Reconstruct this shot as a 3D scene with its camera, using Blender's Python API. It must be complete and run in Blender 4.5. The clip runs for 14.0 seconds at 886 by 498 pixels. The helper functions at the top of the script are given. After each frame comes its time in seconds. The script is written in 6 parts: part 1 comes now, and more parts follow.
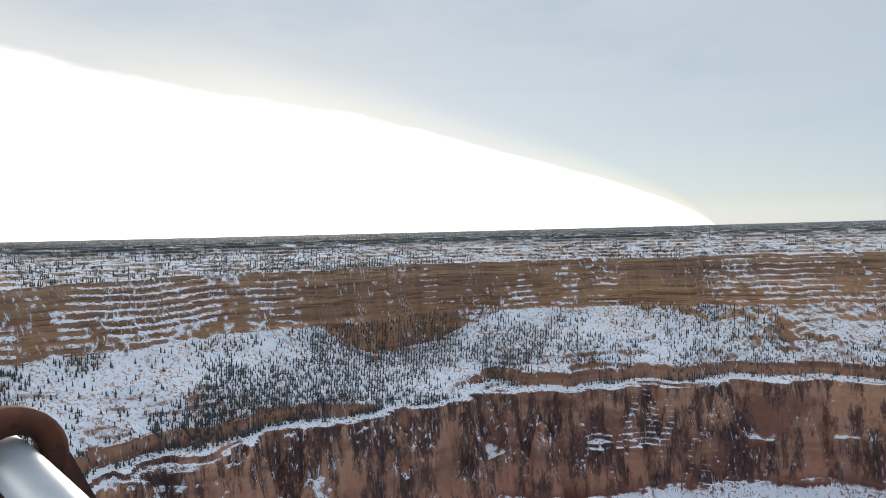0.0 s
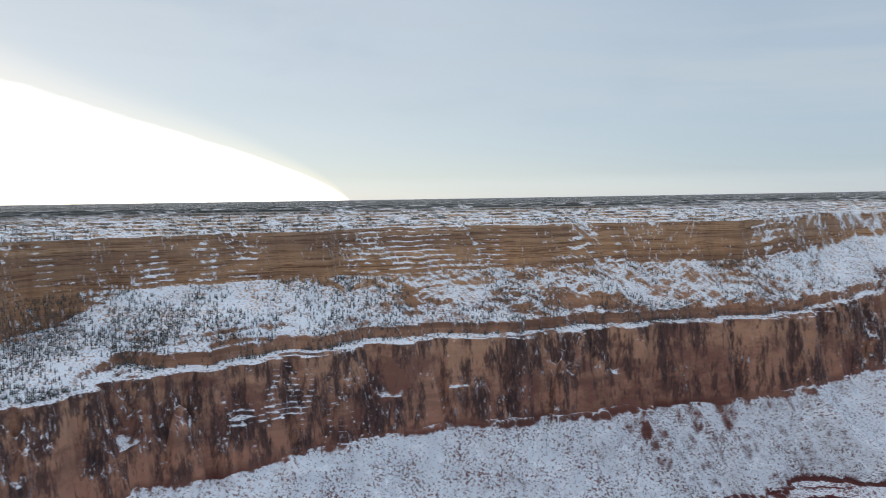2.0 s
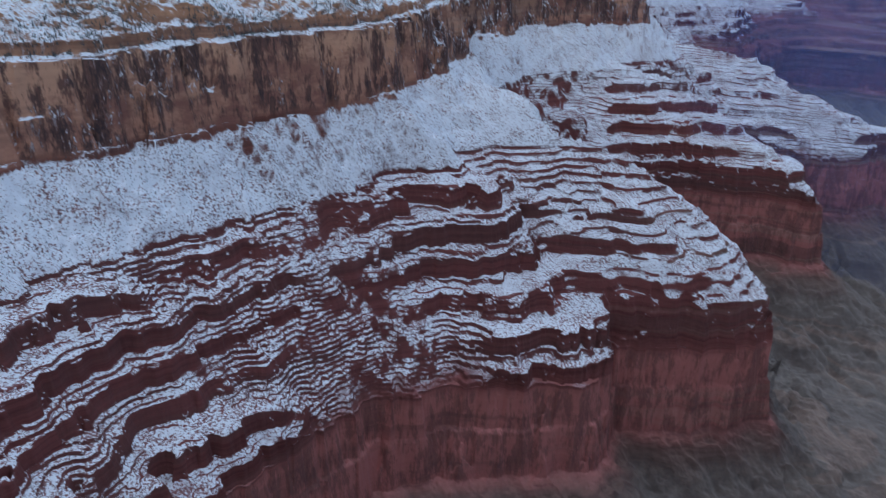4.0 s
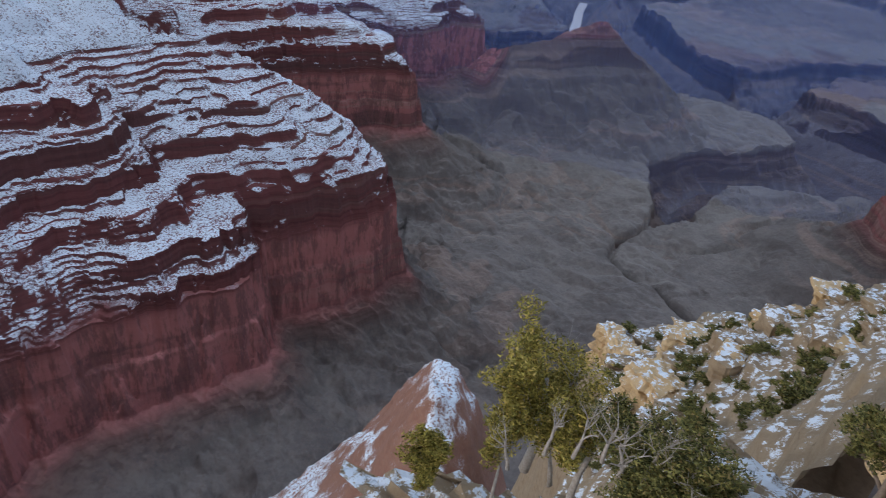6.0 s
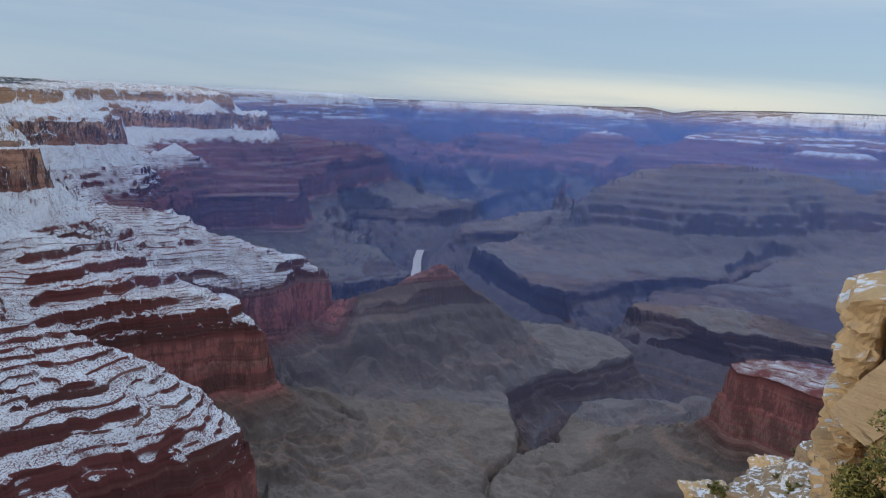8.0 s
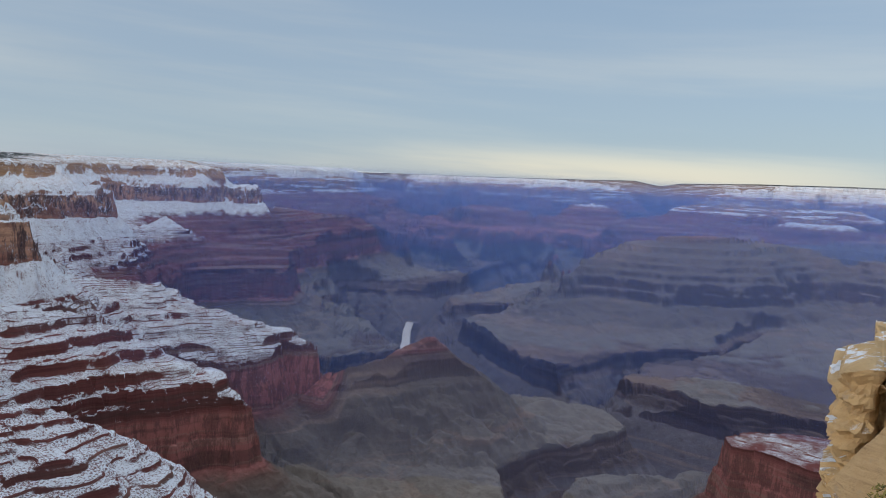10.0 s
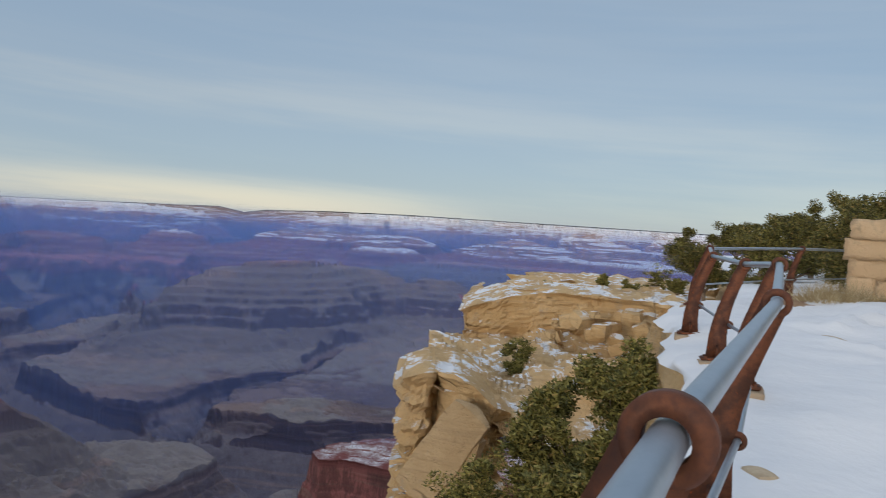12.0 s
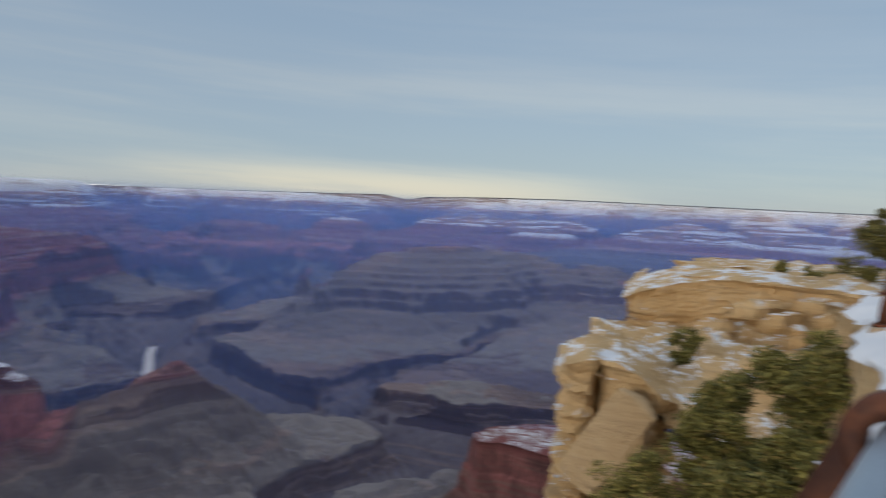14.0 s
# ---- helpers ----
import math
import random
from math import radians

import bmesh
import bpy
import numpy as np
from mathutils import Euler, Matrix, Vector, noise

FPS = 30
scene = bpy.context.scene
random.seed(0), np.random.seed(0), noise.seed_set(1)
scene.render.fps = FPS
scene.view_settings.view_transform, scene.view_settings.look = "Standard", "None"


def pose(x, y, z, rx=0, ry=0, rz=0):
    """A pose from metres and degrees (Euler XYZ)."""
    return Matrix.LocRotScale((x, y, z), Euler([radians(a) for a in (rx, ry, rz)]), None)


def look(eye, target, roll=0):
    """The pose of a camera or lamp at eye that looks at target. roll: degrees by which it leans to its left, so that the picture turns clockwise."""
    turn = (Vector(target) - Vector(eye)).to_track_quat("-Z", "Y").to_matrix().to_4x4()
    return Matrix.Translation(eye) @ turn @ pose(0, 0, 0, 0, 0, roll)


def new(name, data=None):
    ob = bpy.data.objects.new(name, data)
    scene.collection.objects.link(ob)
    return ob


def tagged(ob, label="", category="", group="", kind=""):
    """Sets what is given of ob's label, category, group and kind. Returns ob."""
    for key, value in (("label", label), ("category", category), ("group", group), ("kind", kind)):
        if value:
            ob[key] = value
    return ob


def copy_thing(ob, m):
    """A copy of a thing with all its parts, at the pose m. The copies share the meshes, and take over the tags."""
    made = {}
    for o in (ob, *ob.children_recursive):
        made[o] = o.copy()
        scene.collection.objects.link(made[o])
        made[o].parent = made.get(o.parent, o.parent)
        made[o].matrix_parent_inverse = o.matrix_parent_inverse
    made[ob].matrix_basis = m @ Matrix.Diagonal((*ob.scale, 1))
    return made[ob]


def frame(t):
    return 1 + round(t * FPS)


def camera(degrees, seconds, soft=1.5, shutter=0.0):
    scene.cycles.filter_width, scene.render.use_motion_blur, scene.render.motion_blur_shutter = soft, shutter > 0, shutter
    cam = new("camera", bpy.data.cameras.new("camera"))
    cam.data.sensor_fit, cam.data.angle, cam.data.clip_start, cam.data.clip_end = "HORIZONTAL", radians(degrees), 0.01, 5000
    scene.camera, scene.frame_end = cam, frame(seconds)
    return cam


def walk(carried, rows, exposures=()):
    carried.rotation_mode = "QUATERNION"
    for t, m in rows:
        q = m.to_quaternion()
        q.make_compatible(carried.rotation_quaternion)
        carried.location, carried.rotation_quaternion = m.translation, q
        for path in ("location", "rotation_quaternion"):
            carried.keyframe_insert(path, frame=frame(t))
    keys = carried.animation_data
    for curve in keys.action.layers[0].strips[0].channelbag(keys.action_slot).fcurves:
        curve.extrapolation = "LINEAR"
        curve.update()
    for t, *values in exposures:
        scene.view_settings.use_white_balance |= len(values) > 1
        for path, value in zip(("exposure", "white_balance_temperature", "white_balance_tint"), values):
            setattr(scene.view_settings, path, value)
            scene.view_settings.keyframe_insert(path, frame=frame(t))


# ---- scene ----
# camera: it stands at the rail and turns; seconds, turn, tilt and lean in degrees
EYE = Vector((0.0, 0.0, 1.35))
TURNS = (
    (0.0, -57.29, -1.11, -1.44),
    (0.5, -56.31, -2.04, -2.16),
    (1.0, -48.67, -2.86, -1.63),
    (1.5, -38.04, -3.28, -1.35),
    (2.0, -29.32, -3.72, -0.92),
    (2.5, -22.77, -3.91, -0.48),
    (3.0, -14.83, -6.05, -0.20),
    (3.5, -4.86, -17.03, 1.13),
    (3.7, -1.84, -21.64, 1.85),
    (6.0, 35.57, -31.60, 6.40),
    (6.5, 42.28, -26.07, 6.02),
    (7.0, 46.84, -23.92, 5.96),
    (7.5, 46.55, -19.25, 3.93),
    (8.0, 45.91, -11.50, 2.81),
    (10.5, 48.03, -4.09, 3.36),
    (11.0, 58.77, -3.57, 4.12),
    (11.5, 68.47, -2.54, 4.51),
    (12.0, 78.39, -1.95, 3.52),
    (12.5, 85.01, -3.32, 4.48),
    (13.0, 92.70, -2.81, 4.43),
    (13.5, 92.35, -2.57, 4.54),
    (14.0, 65.92, -3.77, 2.68),
)
cam = camera(63.1, 14.0, soft=0.9, shutter=0.2)


def aim(turn, tilt, lean):
    """The eye is held a little before the body, and swings round with it."""
    a, b = radians(turn), radians(tilt)
    ahead = math.cos(a) + 0.047
    eye = EYE + (0.13 if turn > 30 else 0.15) * Vector((math.sin(a) - 0.999, ahead, 0))
    if turn > 30:
        eye.y += 0.12 * min(max(ahead, 0.0), 0.46) ** 2
    return look(eye, eye + Vector((math.sin(a) * math.cos(b), math.cos(a) * math.cos(b), math.sin(b))), lean)


# the picture's white balance cools while the shaded canyon fills it
walk(cam, [(t, aim(a, b, c)) for t, a, b, c in TURNS],
     exposures=((0.0, 0.1, 6350, 10), (2.5, 0.12, 6250, 10), (3.0, 0.1, 6000, 10), (3.5, 0.06, 5500, 10), (7.5, 0.02, 5650, 10), (8.2, -0.04, 5950, 10), (10.5, -0.04, 6250, 10), (12.0, -0.1, 6350, 10), (14.0, -0.15, 6350, 10)))

# ---- world, sun and sky ----
def node(tree, kind, inputs=None, **props):
    n = tree.nodes.new(kind)
    for key, value in props.items():
        setattr(n, key, value)
    for key, value in (inputs or {}).items():
        if isinstance(value, bpy.types.NodeSocket):
            tree.links.new(value, n.inputs[key])
        else:
            n.inputs[key].default_value = value
    return n


def maths(tree, op, a, b=0.0, c=None, clamp=False):
    n = node(tree, "ShaderNodeMath", {0: a, 1: b}, operation=op, use_clamp=clamp)
    if c is not None:
        if isinstance(c, bpy.types.NodeSocket):
            tree.links.new(c, n.inputs[2])
        else:
            n.inputs[2].default_value = c
    return n.outputs[0]


def mixed(tree, fac, a, b, blend="MIX"):
    n = node(tree, "ShaderNodeMix", data_type="RGBA", blend_type=blend)
    for key, value in ((0, fac), (6, a), (7, b)):
        if isinstance(value, bpy.types.NodeSocket):
            tree.links.new(value, n.inputs[key])
        else:
            n.inputs[key].default_value = value if key == 0 else (*value, 1)
    return n.outputs[2]


def ramp(tree, fac, lo, hi, smooth=True):
    n = node(tree, "ShaderNodeMapRange", {0: fac, 1: lo, 2: hi}, interpolation_type="SMOOTHSTEP" if smooth else "LINEAR")
    return n.outputs[0]


def noise_tex(tree, vector, scale, detail=4.0, rough=0.55, kind="ShaderNodeTexNoise"):
    n = node(tree, kind, {"Vector": vector, "Scale": scale, "Detail": detail, "Roughness": rough})
    return n.outputs[0]


SUN_TURN, SUN_RISE = -72.0, 7.0
GAP_END, GAP_RISE, GAP_BEND = -36.5, 13.6, 0.66
world = bpy.data.worlds.new("winter_sky")
scene.world = world
world.use_nodes = True
wt = world.node_tree
wt.nodes.clear()
sky = node(wt, "ShaderNodeTexSky", sky_type="NISHITA", sun_disc=False, sun_elevation=radians(SUN_RISE), sun_rotation=radians(SUN_TURN), altitude=2100.0)
way = node(wt, "ShaderNodeTexCoord").outputs["Generated"]
sep = node(wt, "ShaderNodeSeparateXYZ", {0: way})
rise = maths(wt, "MULTIPLY", maths(wt, "ARCSINE", sep.outputs[2]), 57.2958)
turn = maths(wt, "MULTIPLY", maths(wt, "ARCTAN2", sep.outputs[0], sep.outputs[1]), 57.2958)
# cloud streaks: long in the turn, thin in the rise, a little slanted
slant = maths(wt, "ADD", rise, maths(wt, "MULTIPLY", turn, 0.04))
flat = node(wt, "ShaderNodeCombineXYZ", {0: maths(wt, "MULTIPLY", turn, 0.016), 1: maths(wt, "MULTIPLY", slant, 0.20), 2: 0.0}).outputs[0]
streak = noise_tex(wt, flat, 1.0, 6.0, 0.55)
puff = noise_tex(wt, node(wt, "ShaderNodeCombineXYZ", {0: maths(wt, "MULTIPLY", turn, 0.04), 1: maths(wt, "MULTIPLY", slant, 0.11), 2: 3.0}).outputs[0], 1.0, 6.0, 0.55)
west = ramp(wt, turn, 30.0, -55.0)
cloud = mixed(wt, west, (0.34, 0.445, 0.57), (0.60, 0.63, 0.66))
# a paler sheet half way up, dusky cloud above it
sheet_up = maths(wt, "MULTIPLY", ramp(wt, slant, 3.0, 7.5), ramp(wt, slant, 16.0, 11.0))
cloud = mixed(wt, maths(wt, "MULTIPLY", sheet_up, maths(wt, "ADD", 0.15, maths(wt, "MULTIPLY", ramp(wt, streak, 0.4, 0.62), 0.5))), cloud, (0.55, 0.585, 0.60))
cloud = mixed(wt, maths(wt, "MULTIPLY", ramp(wt, streak, 0.45, 0.7), 0.25), cloud, (0.56, 0.60, 0.63))
cloud = mixed(wt, maths(wt, "MULTIPLY", ramp(wt, puff, 0.5, 0.72), 0.35), cloud, (0.37, 0.45, 0.54))
# clearer band low over the land, pale and warm
low = maths(wt, "MULTIPLY", ramp(wt, rise, 4.5, 0.8), ramp(wt, streak, 0.36, 0.56))
cloud = mixed(wt, maths(wt, "MULTIPLY", low, 0.3), cloud, (0.62, 0.66, 0.66))
glow = maths(wt, "MULTIPLY", maths(wt, "MULTIPLY", ramp(wt, rise, 3.4, 1.0), ramp(wt, rise, -0.5, 0.6)), maths(wt, "MULTIPLY", ramp(wt, turn, 30.0, 52.0), ramp(wt, turn, 88.0, 62.0)))
cloud = mixed(wt, maths(wt, "MULTIPLY", glow, maths(wt, "ADD", 0.3, maths(wt, "MULTIPLY", ramp(wt, streak, 0.4, 0.6), 0.6))), cloud, (0.82, 0.76, 0.64))
strip = maths(wt, "MULTIPLY", ramp(wt, rise, 2.2, 1.2), ramp(wt, turn, 40.0, -20.0))
cloud = mixed(wt, maths(wt, "MULTIPLY", strip, 0.35), cloud, (0.66, 0.72, 0.80))
# the gap under the cloud's edge, where the sun stands behind thin cloud: a wedge that ends on the skyline
wedge = maths(wt, "POWER", maths(wt, "MULTIPLY", maths(wt, "MAXIMUM", maths(wt, "SUBTRACT", GAP_END, turn), 0.001), 1 / 55.0), GAP_BEND)
edge = maths(wt, "MINIMUM", maths(wt, "MULTIPLY", wedge, GAP_RISE), 15.0)
gap = maths(wt, "ADD", maths(wt, "DIVIDE", maths(wt, "MAXIMUM", rise, 0.0), maths(wt, "MAXIMUM", edge, 0.05)), maths(wt, "MULTIPLY", maths(wt, "SUBTRACT", puff, 0.5), 0.35))
rim = mixed(wt, maths(wt, "MULTIPLY", ramp(wt, gap, 1.5, 1.0), 0.5), cloud, (0.95, 0.86, 0.74))
lit = mixed(wt, ramp(wt, gap, 1.06, 0.92), rim, (2.3, 2.2, 1.95))
# overhead the cloud is a little brighter than at the rim of the sky
lit = mixed(wt, ramp(wt, rise, 25.0, 70.0), lit, (1.10, 1.18, 1.30))
out = node(wt, "ShaderNodeOutputWorld")
both = node(wt, "ShaderNodeAddShader", {0: node(wt, "ShaderNodeBackground", {0: sky.outputs[0], 1: 0.03}).outputs[0],
                                        1: node(wt, "ShaderNodeBackground", {0: lit, 1: 0.8}).outputs[0]})
wt.links.new(both.outputs[0], out.inputs[0])

sun = new("sun", bpy.data.lights.new("sun", "SUN"))
sun.data.energy, sun.data.angle, sun.data.color = 1.15, radians(14), (1.0, 0.84, 0.65)
sun_way = Vector((math.sin(radians(SUN_TURN)) * math.cos(radians(SUN_RISE)), math.cos(radians(SUN_TURN)) * math.cos(radians(SUN_RISE)), math.sin(radians(SUN_RISE))))
sun.matrix_world = look((0, 0, 30), Vector((0, 0, 30)) - sun_way)

# ---- materials ----
def material(name, rough=0.8, metal=0.0):
    m = bpy.data.materials.new(name)
    m.use_nodes = True
    b = m.node_tree.nodes["Principled BSDF"]
    b.inputs["Roughness"].default_value, b.inputs["Metallic"].default_value = rough, metal
    b.inputs["Specular IOR Level"].default_value = 0.25
    return m, m.node_tree, b


def strata():
    """Canyon rock in beds by true height, with snow where it can lie."""
    m, t, b = material("canyon_strata", 0.92)
    lie = node(t, "ShaderNodeAttribute", attribute_name="lie").outputs["Vector"]
    sep = node(t, "ShaderNodeSeparateXYZ", {0: lie})
    z = sep.outputs[2]
    flat = node(t, "ShaderNodeCombineXYZ", {0: sep.outputs[0], 1: sep.outputs[1], 2: 0.0}).outputs[0]
    wave = noise_tex(t, flat, 0.006, 4.0)
    zz = maths(t, "ADD", z, maths(t, "MULTIPLY", maths(t, "SUBTRACT", wave, 0.5), 30.0))
    beds = node(t, "ShaderNodeValToRGB", {0: ramp(t, zz, -1430.0, 300.0, False)})
    stops = ((-1430, (0.23, 0.20, 0.21)), (-1120, (0.26, 0.22, 0.215)), (-1092, (0.15, 0.11, 0.095)), (-1012, (0.18, 0.13, 0.11)), (-1000, (0.30, 0.26, 0.225)),
             (-865, (0.205, 0.17, 0.145)), (-830, (0.20, 0.13, 0.105)), (-805, (0.47, 0.175, 0.155)), (-670, (0.52, 0.20, 0.17)), (-645, (0.22, 0.075, 0.068)), (-400, (0.22, 0.075, 0.068)),
             (-300, (0.25, 0.10, 0.075)), (-288, (0.50, 0.25, 0.165)), (-190, (0.60, 0.345, 0.22)), (-165, (0.46, 0.24, 0.145)), (-100, (0.56, 0.32, 0.17)), (0, (0.50, 0.34, 0.22)), (290, (0.3, 0.26, 0.22)))
    els = beds.color_ramp.elements
    while len(els) < len(stops):
        els.new(0.5)
    for e, (h, c) in zip(els, stops):
        e.position, e.color = (h + 1430) / 1730, (*c, 1)
    thin = node(t, "ShaderNodeCombineXYZ", {0: maths(t, "MULTIPLY", sep.outputs[0], 0.004), 1: maths(t, "MULTIPLY", sep.outputs[1], 0.004), 2: maths(t, "MULTIPLY", z, 0.13)}).outputs[0]
    bed = noise_tex(t, thin, 1.0, 6.0, 0.65)
    geo = node(t, "ShaderNodeNewGeometry")
    nz = node(t, "ShaderNodeSeparateXYZ", {0: geo.outputs["Normal"]}).outputs[2]
    face = node(t, "ShaderNodeSeparateXYZ", {0: node(t, "ShaderNodeAttribute", attribute_name="face").outputs["Vector"]})
    faced = face.outputs[2]
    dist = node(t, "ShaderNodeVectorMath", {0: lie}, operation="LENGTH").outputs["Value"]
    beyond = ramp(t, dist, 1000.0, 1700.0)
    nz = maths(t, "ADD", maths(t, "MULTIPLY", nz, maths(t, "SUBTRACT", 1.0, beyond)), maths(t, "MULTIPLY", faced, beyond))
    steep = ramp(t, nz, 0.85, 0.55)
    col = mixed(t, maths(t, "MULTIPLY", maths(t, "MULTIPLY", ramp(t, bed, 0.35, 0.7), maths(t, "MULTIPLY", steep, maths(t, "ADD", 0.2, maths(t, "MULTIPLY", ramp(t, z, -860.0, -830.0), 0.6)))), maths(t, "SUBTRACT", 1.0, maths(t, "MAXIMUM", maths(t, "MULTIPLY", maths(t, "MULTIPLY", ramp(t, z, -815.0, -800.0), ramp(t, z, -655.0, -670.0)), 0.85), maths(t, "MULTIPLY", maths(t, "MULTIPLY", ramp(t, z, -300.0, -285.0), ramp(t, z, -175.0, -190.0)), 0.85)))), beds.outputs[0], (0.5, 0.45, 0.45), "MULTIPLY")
    lines = noise_tex(t, node(t, "ShaderNodeCombineXYZ", {0: maths(t, "MULTIPLY", sep.outputs[0], 0.016), 1: maths(t, "MULTIPLY", sep.outputs[1], 0.016), 2: maths(t, "MULTIPLY", z, 0.42)}).outputs[0], 1.0, 4.0, 0.65)
    col = mixed(t, maths(t, "MULTIPLY", maths(t, "MULTIPLY", ramp(t, lines, 0.53, 0.60), steep), maths(t, "MULTIPLY", ramp(t, z, -125.0, -95.0), 0.7)), col, (0.34, 0.28, 0.27), "MULTIPLY")
    broad = noise_tex(t, node(t, "ShaderNodeCombineXYZ", {0: maths(t, "MULTIPLY", sep.outputs[0], 0.0012), 1: maths(t, "MULTIPLY", sep.outputs[1], 0.0012), 2: maths(t, "MULTIPLY", z, 0.026)}).outputs[0], 1.0, 4.0, 0.6)
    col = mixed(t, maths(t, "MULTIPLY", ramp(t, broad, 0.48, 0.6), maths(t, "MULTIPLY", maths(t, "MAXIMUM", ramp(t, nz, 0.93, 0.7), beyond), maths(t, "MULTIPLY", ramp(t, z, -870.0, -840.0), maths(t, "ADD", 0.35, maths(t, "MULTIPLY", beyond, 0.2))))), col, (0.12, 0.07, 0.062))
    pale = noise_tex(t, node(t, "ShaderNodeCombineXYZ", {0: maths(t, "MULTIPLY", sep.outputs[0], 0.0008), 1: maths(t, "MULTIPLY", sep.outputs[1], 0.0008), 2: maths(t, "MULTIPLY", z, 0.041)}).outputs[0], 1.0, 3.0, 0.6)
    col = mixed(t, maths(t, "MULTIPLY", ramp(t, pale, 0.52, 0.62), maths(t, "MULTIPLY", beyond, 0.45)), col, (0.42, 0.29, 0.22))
    # steep faces darkened in the colour as shade would, mostly beyond 2.7 km
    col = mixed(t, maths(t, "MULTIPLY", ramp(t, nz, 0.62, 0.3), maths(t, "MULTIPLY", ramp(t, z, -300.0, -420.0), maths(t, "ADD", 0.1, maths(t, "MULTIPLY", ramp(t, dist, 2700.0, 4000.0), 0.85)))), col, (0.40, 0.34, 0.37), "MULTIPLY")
    # brush and gravel on the shelf
    brush = maths(t, "ADD", maths(t, "MULTIPLY", noise_tex(t, lie, 0.011, 6.0, 0.7), 0.6), maths(t, "MULTIPLY", noise_tex(t, lie, 0.09, 5.0, 0.75), 0.4))
    col = mixed(t, maths(t, "MULTIPLY", ramp(t, brush, 0.44, 0.58), maths(t, "MULTIPLY", ramp(t, z, -832.0, -850.0), maths(t, "SUBTRACT", 0.5, maths(t, "MULTIPLY", ramp(t, dist, 1500.0, 2500.0), 0.28)))), col, (0.105, 0.09, 0.085))
    streaky = node(t, "ShaderNodeCombineXYZ", {0: maths(t, "MULTIPLY", sep.outputs[0], 0.05), 1: maths(t, "MULTIPLY", sep.outputs[1], 0.05), 2: maths(t, "MULTIPLY", z, 0.011)}).outputs[0]
    stain = noise_tex(t, streaky, 1.0, 6.0, 0.7)
    wide = noise_tex(t, node(t, "ShaderNodeCombineXYZ", {0: maths(t, "MULTIPLY", sep.outputs[0], 0.013), 1: maths(t, "MULTIPLY", sep.outputs[1], 0.013), 2: maths(t, "MULTIPLY", z, 0.012)}).outputs[0], 1.0, 4.0, 0.6)
    crack = noise_tex(t, node(t, "ShaderNodeCombineXYZ", {0: maths(t, "MULTIPLY", sep.outputs[0], 0.22), 1: maths(t, "MULTIPLY", sep.outputs[1], 0.22), 2: maths(t, "MULTIPLY", z, 0.05)}).outputs[0], 1.0, 5.0, 0.7)
    stain = maths(t, "ADD", maths(t, "MULTIPLY", stain, 0.45), maths(t, "ADD", maths(t, "MULTIPLY", wide, 0.3), maths(t, "MULTIPLY", crack, 0.25)))
    cliff = maths(t, "MULTIPLY", ramp(t, z, -305.0, -285.0), ramp(t, z, -165.0, -190.0))
    blotch = noise_tex(t, node(t, "ShaderNodeCombineXYZ", {0: maths(t, "MULTIPLY", sep.outputs[0], 0.009), 1: maths(t, "MULTIPLY", sep.outputs[1], 0.009), 2: maths(t, "MULTIPLY", z, 0.014)}).outputs[0], 1.0, 6.0, 0.7)
    col = mixed(t, maths(t, "MULTIPLY", ramp(t, blotch, 0.44, 0.60), maths(t, "MULTIPLY", cliff, 0.75)), col, (0.20, 0.085, 0.07))
    varnish = mixed(t, ramp(t, crack, 0.4, 0.6), (0.045, 0.035, 0.04), (0.15, 0.08, 0.065))
    stained = mixed(t, maths(t, "MULTIPLY", ramp(t, stain, 0.465, 0.53), maths(t, "ADD", maths(t, "MULTIPLY", cliff, 0.8), maths(t, "ADD", 0.15, maths(t, "MULTIPLY", maths(t, "MULTIPLY", ramp(t, z, -815.0, -800.0), ramp(t, z, -655.0, -670.0)), 0.42)))), col, varnish)
    flecks = maths(t, "MULTIPLY", maths(t, "MULTIPLY", ramp(t, crack, 0.565, 0.61), ramp(t, wide, 0.45, 0.54)), maths(t, "MULTIPLY", ramp(t, z, -300.0, -290.0), ramp(t, nz, 0.05, 0.25)))
    # snow: on slopes that face up, above the red cliffs, thinner to the north
    speck = noise_tex(t, lie, 0.30, 4.0, 0.7)
    patch = noise_tex(t, lie, 0.02, 4.0, 0.6)
    line = maths(t, "ADD", maths(t, "MULTIPLY", ramp(t, dist, 2600.0, 6500.0, False), 305.0), -648.0)
    high = ramp(t, maths(t, "SUBTRACT", maths(t, "ADD", z, maths(t, "MULTIPLY", maths(t, "SUBTRACT", patch, 0.5), 110.0)), line), -12.0, 30.0)
    lies = maths(t, "ADD", nz, maths(t, "ADD", maths(t, "MULTIPLY", maths(t, "SUBTRACT", speck, 0.5), 0.5), maths(t, "MULTIPLY", maths(t, "SUBTRACT", patch, 0.5), 0.22)))
    bank = maths(t, "MULTIPLY", ramp(t, z, -296.0, -306.0), ramp(t, z, -412.0, -396.0))
    lies = maths(t, "ADD", lies, maths(t, "ADD", maths(t, "MULTIPLY", bank, 0.3), maths(t, "MULTIPLY", ramp(t, dist, 7000.0, 12000.0), 0.12)))
    # the fronts of thin ledges stay bare
    red_step = maths(t, "FRACT", maths(t, "DIVIDE", maths(t, "ADD", z, face.outputs[0]), maths(t, "MAXIMUM", face.outputs[1], 5.0)))
    red_front = maths(t, "MULTIPLY", maths(t, "MULTIPLY", ramp(t, z, -400.0, -406.0), ramp(t, z, -656.0, -650.0)), maths(t, "MULTIPLY", ramp(t, red_step, 0.75, 0.81), ramp(t, noise_tex(t, lie, 0.02, 6.0, 0.75), 0.44, 0.54)))
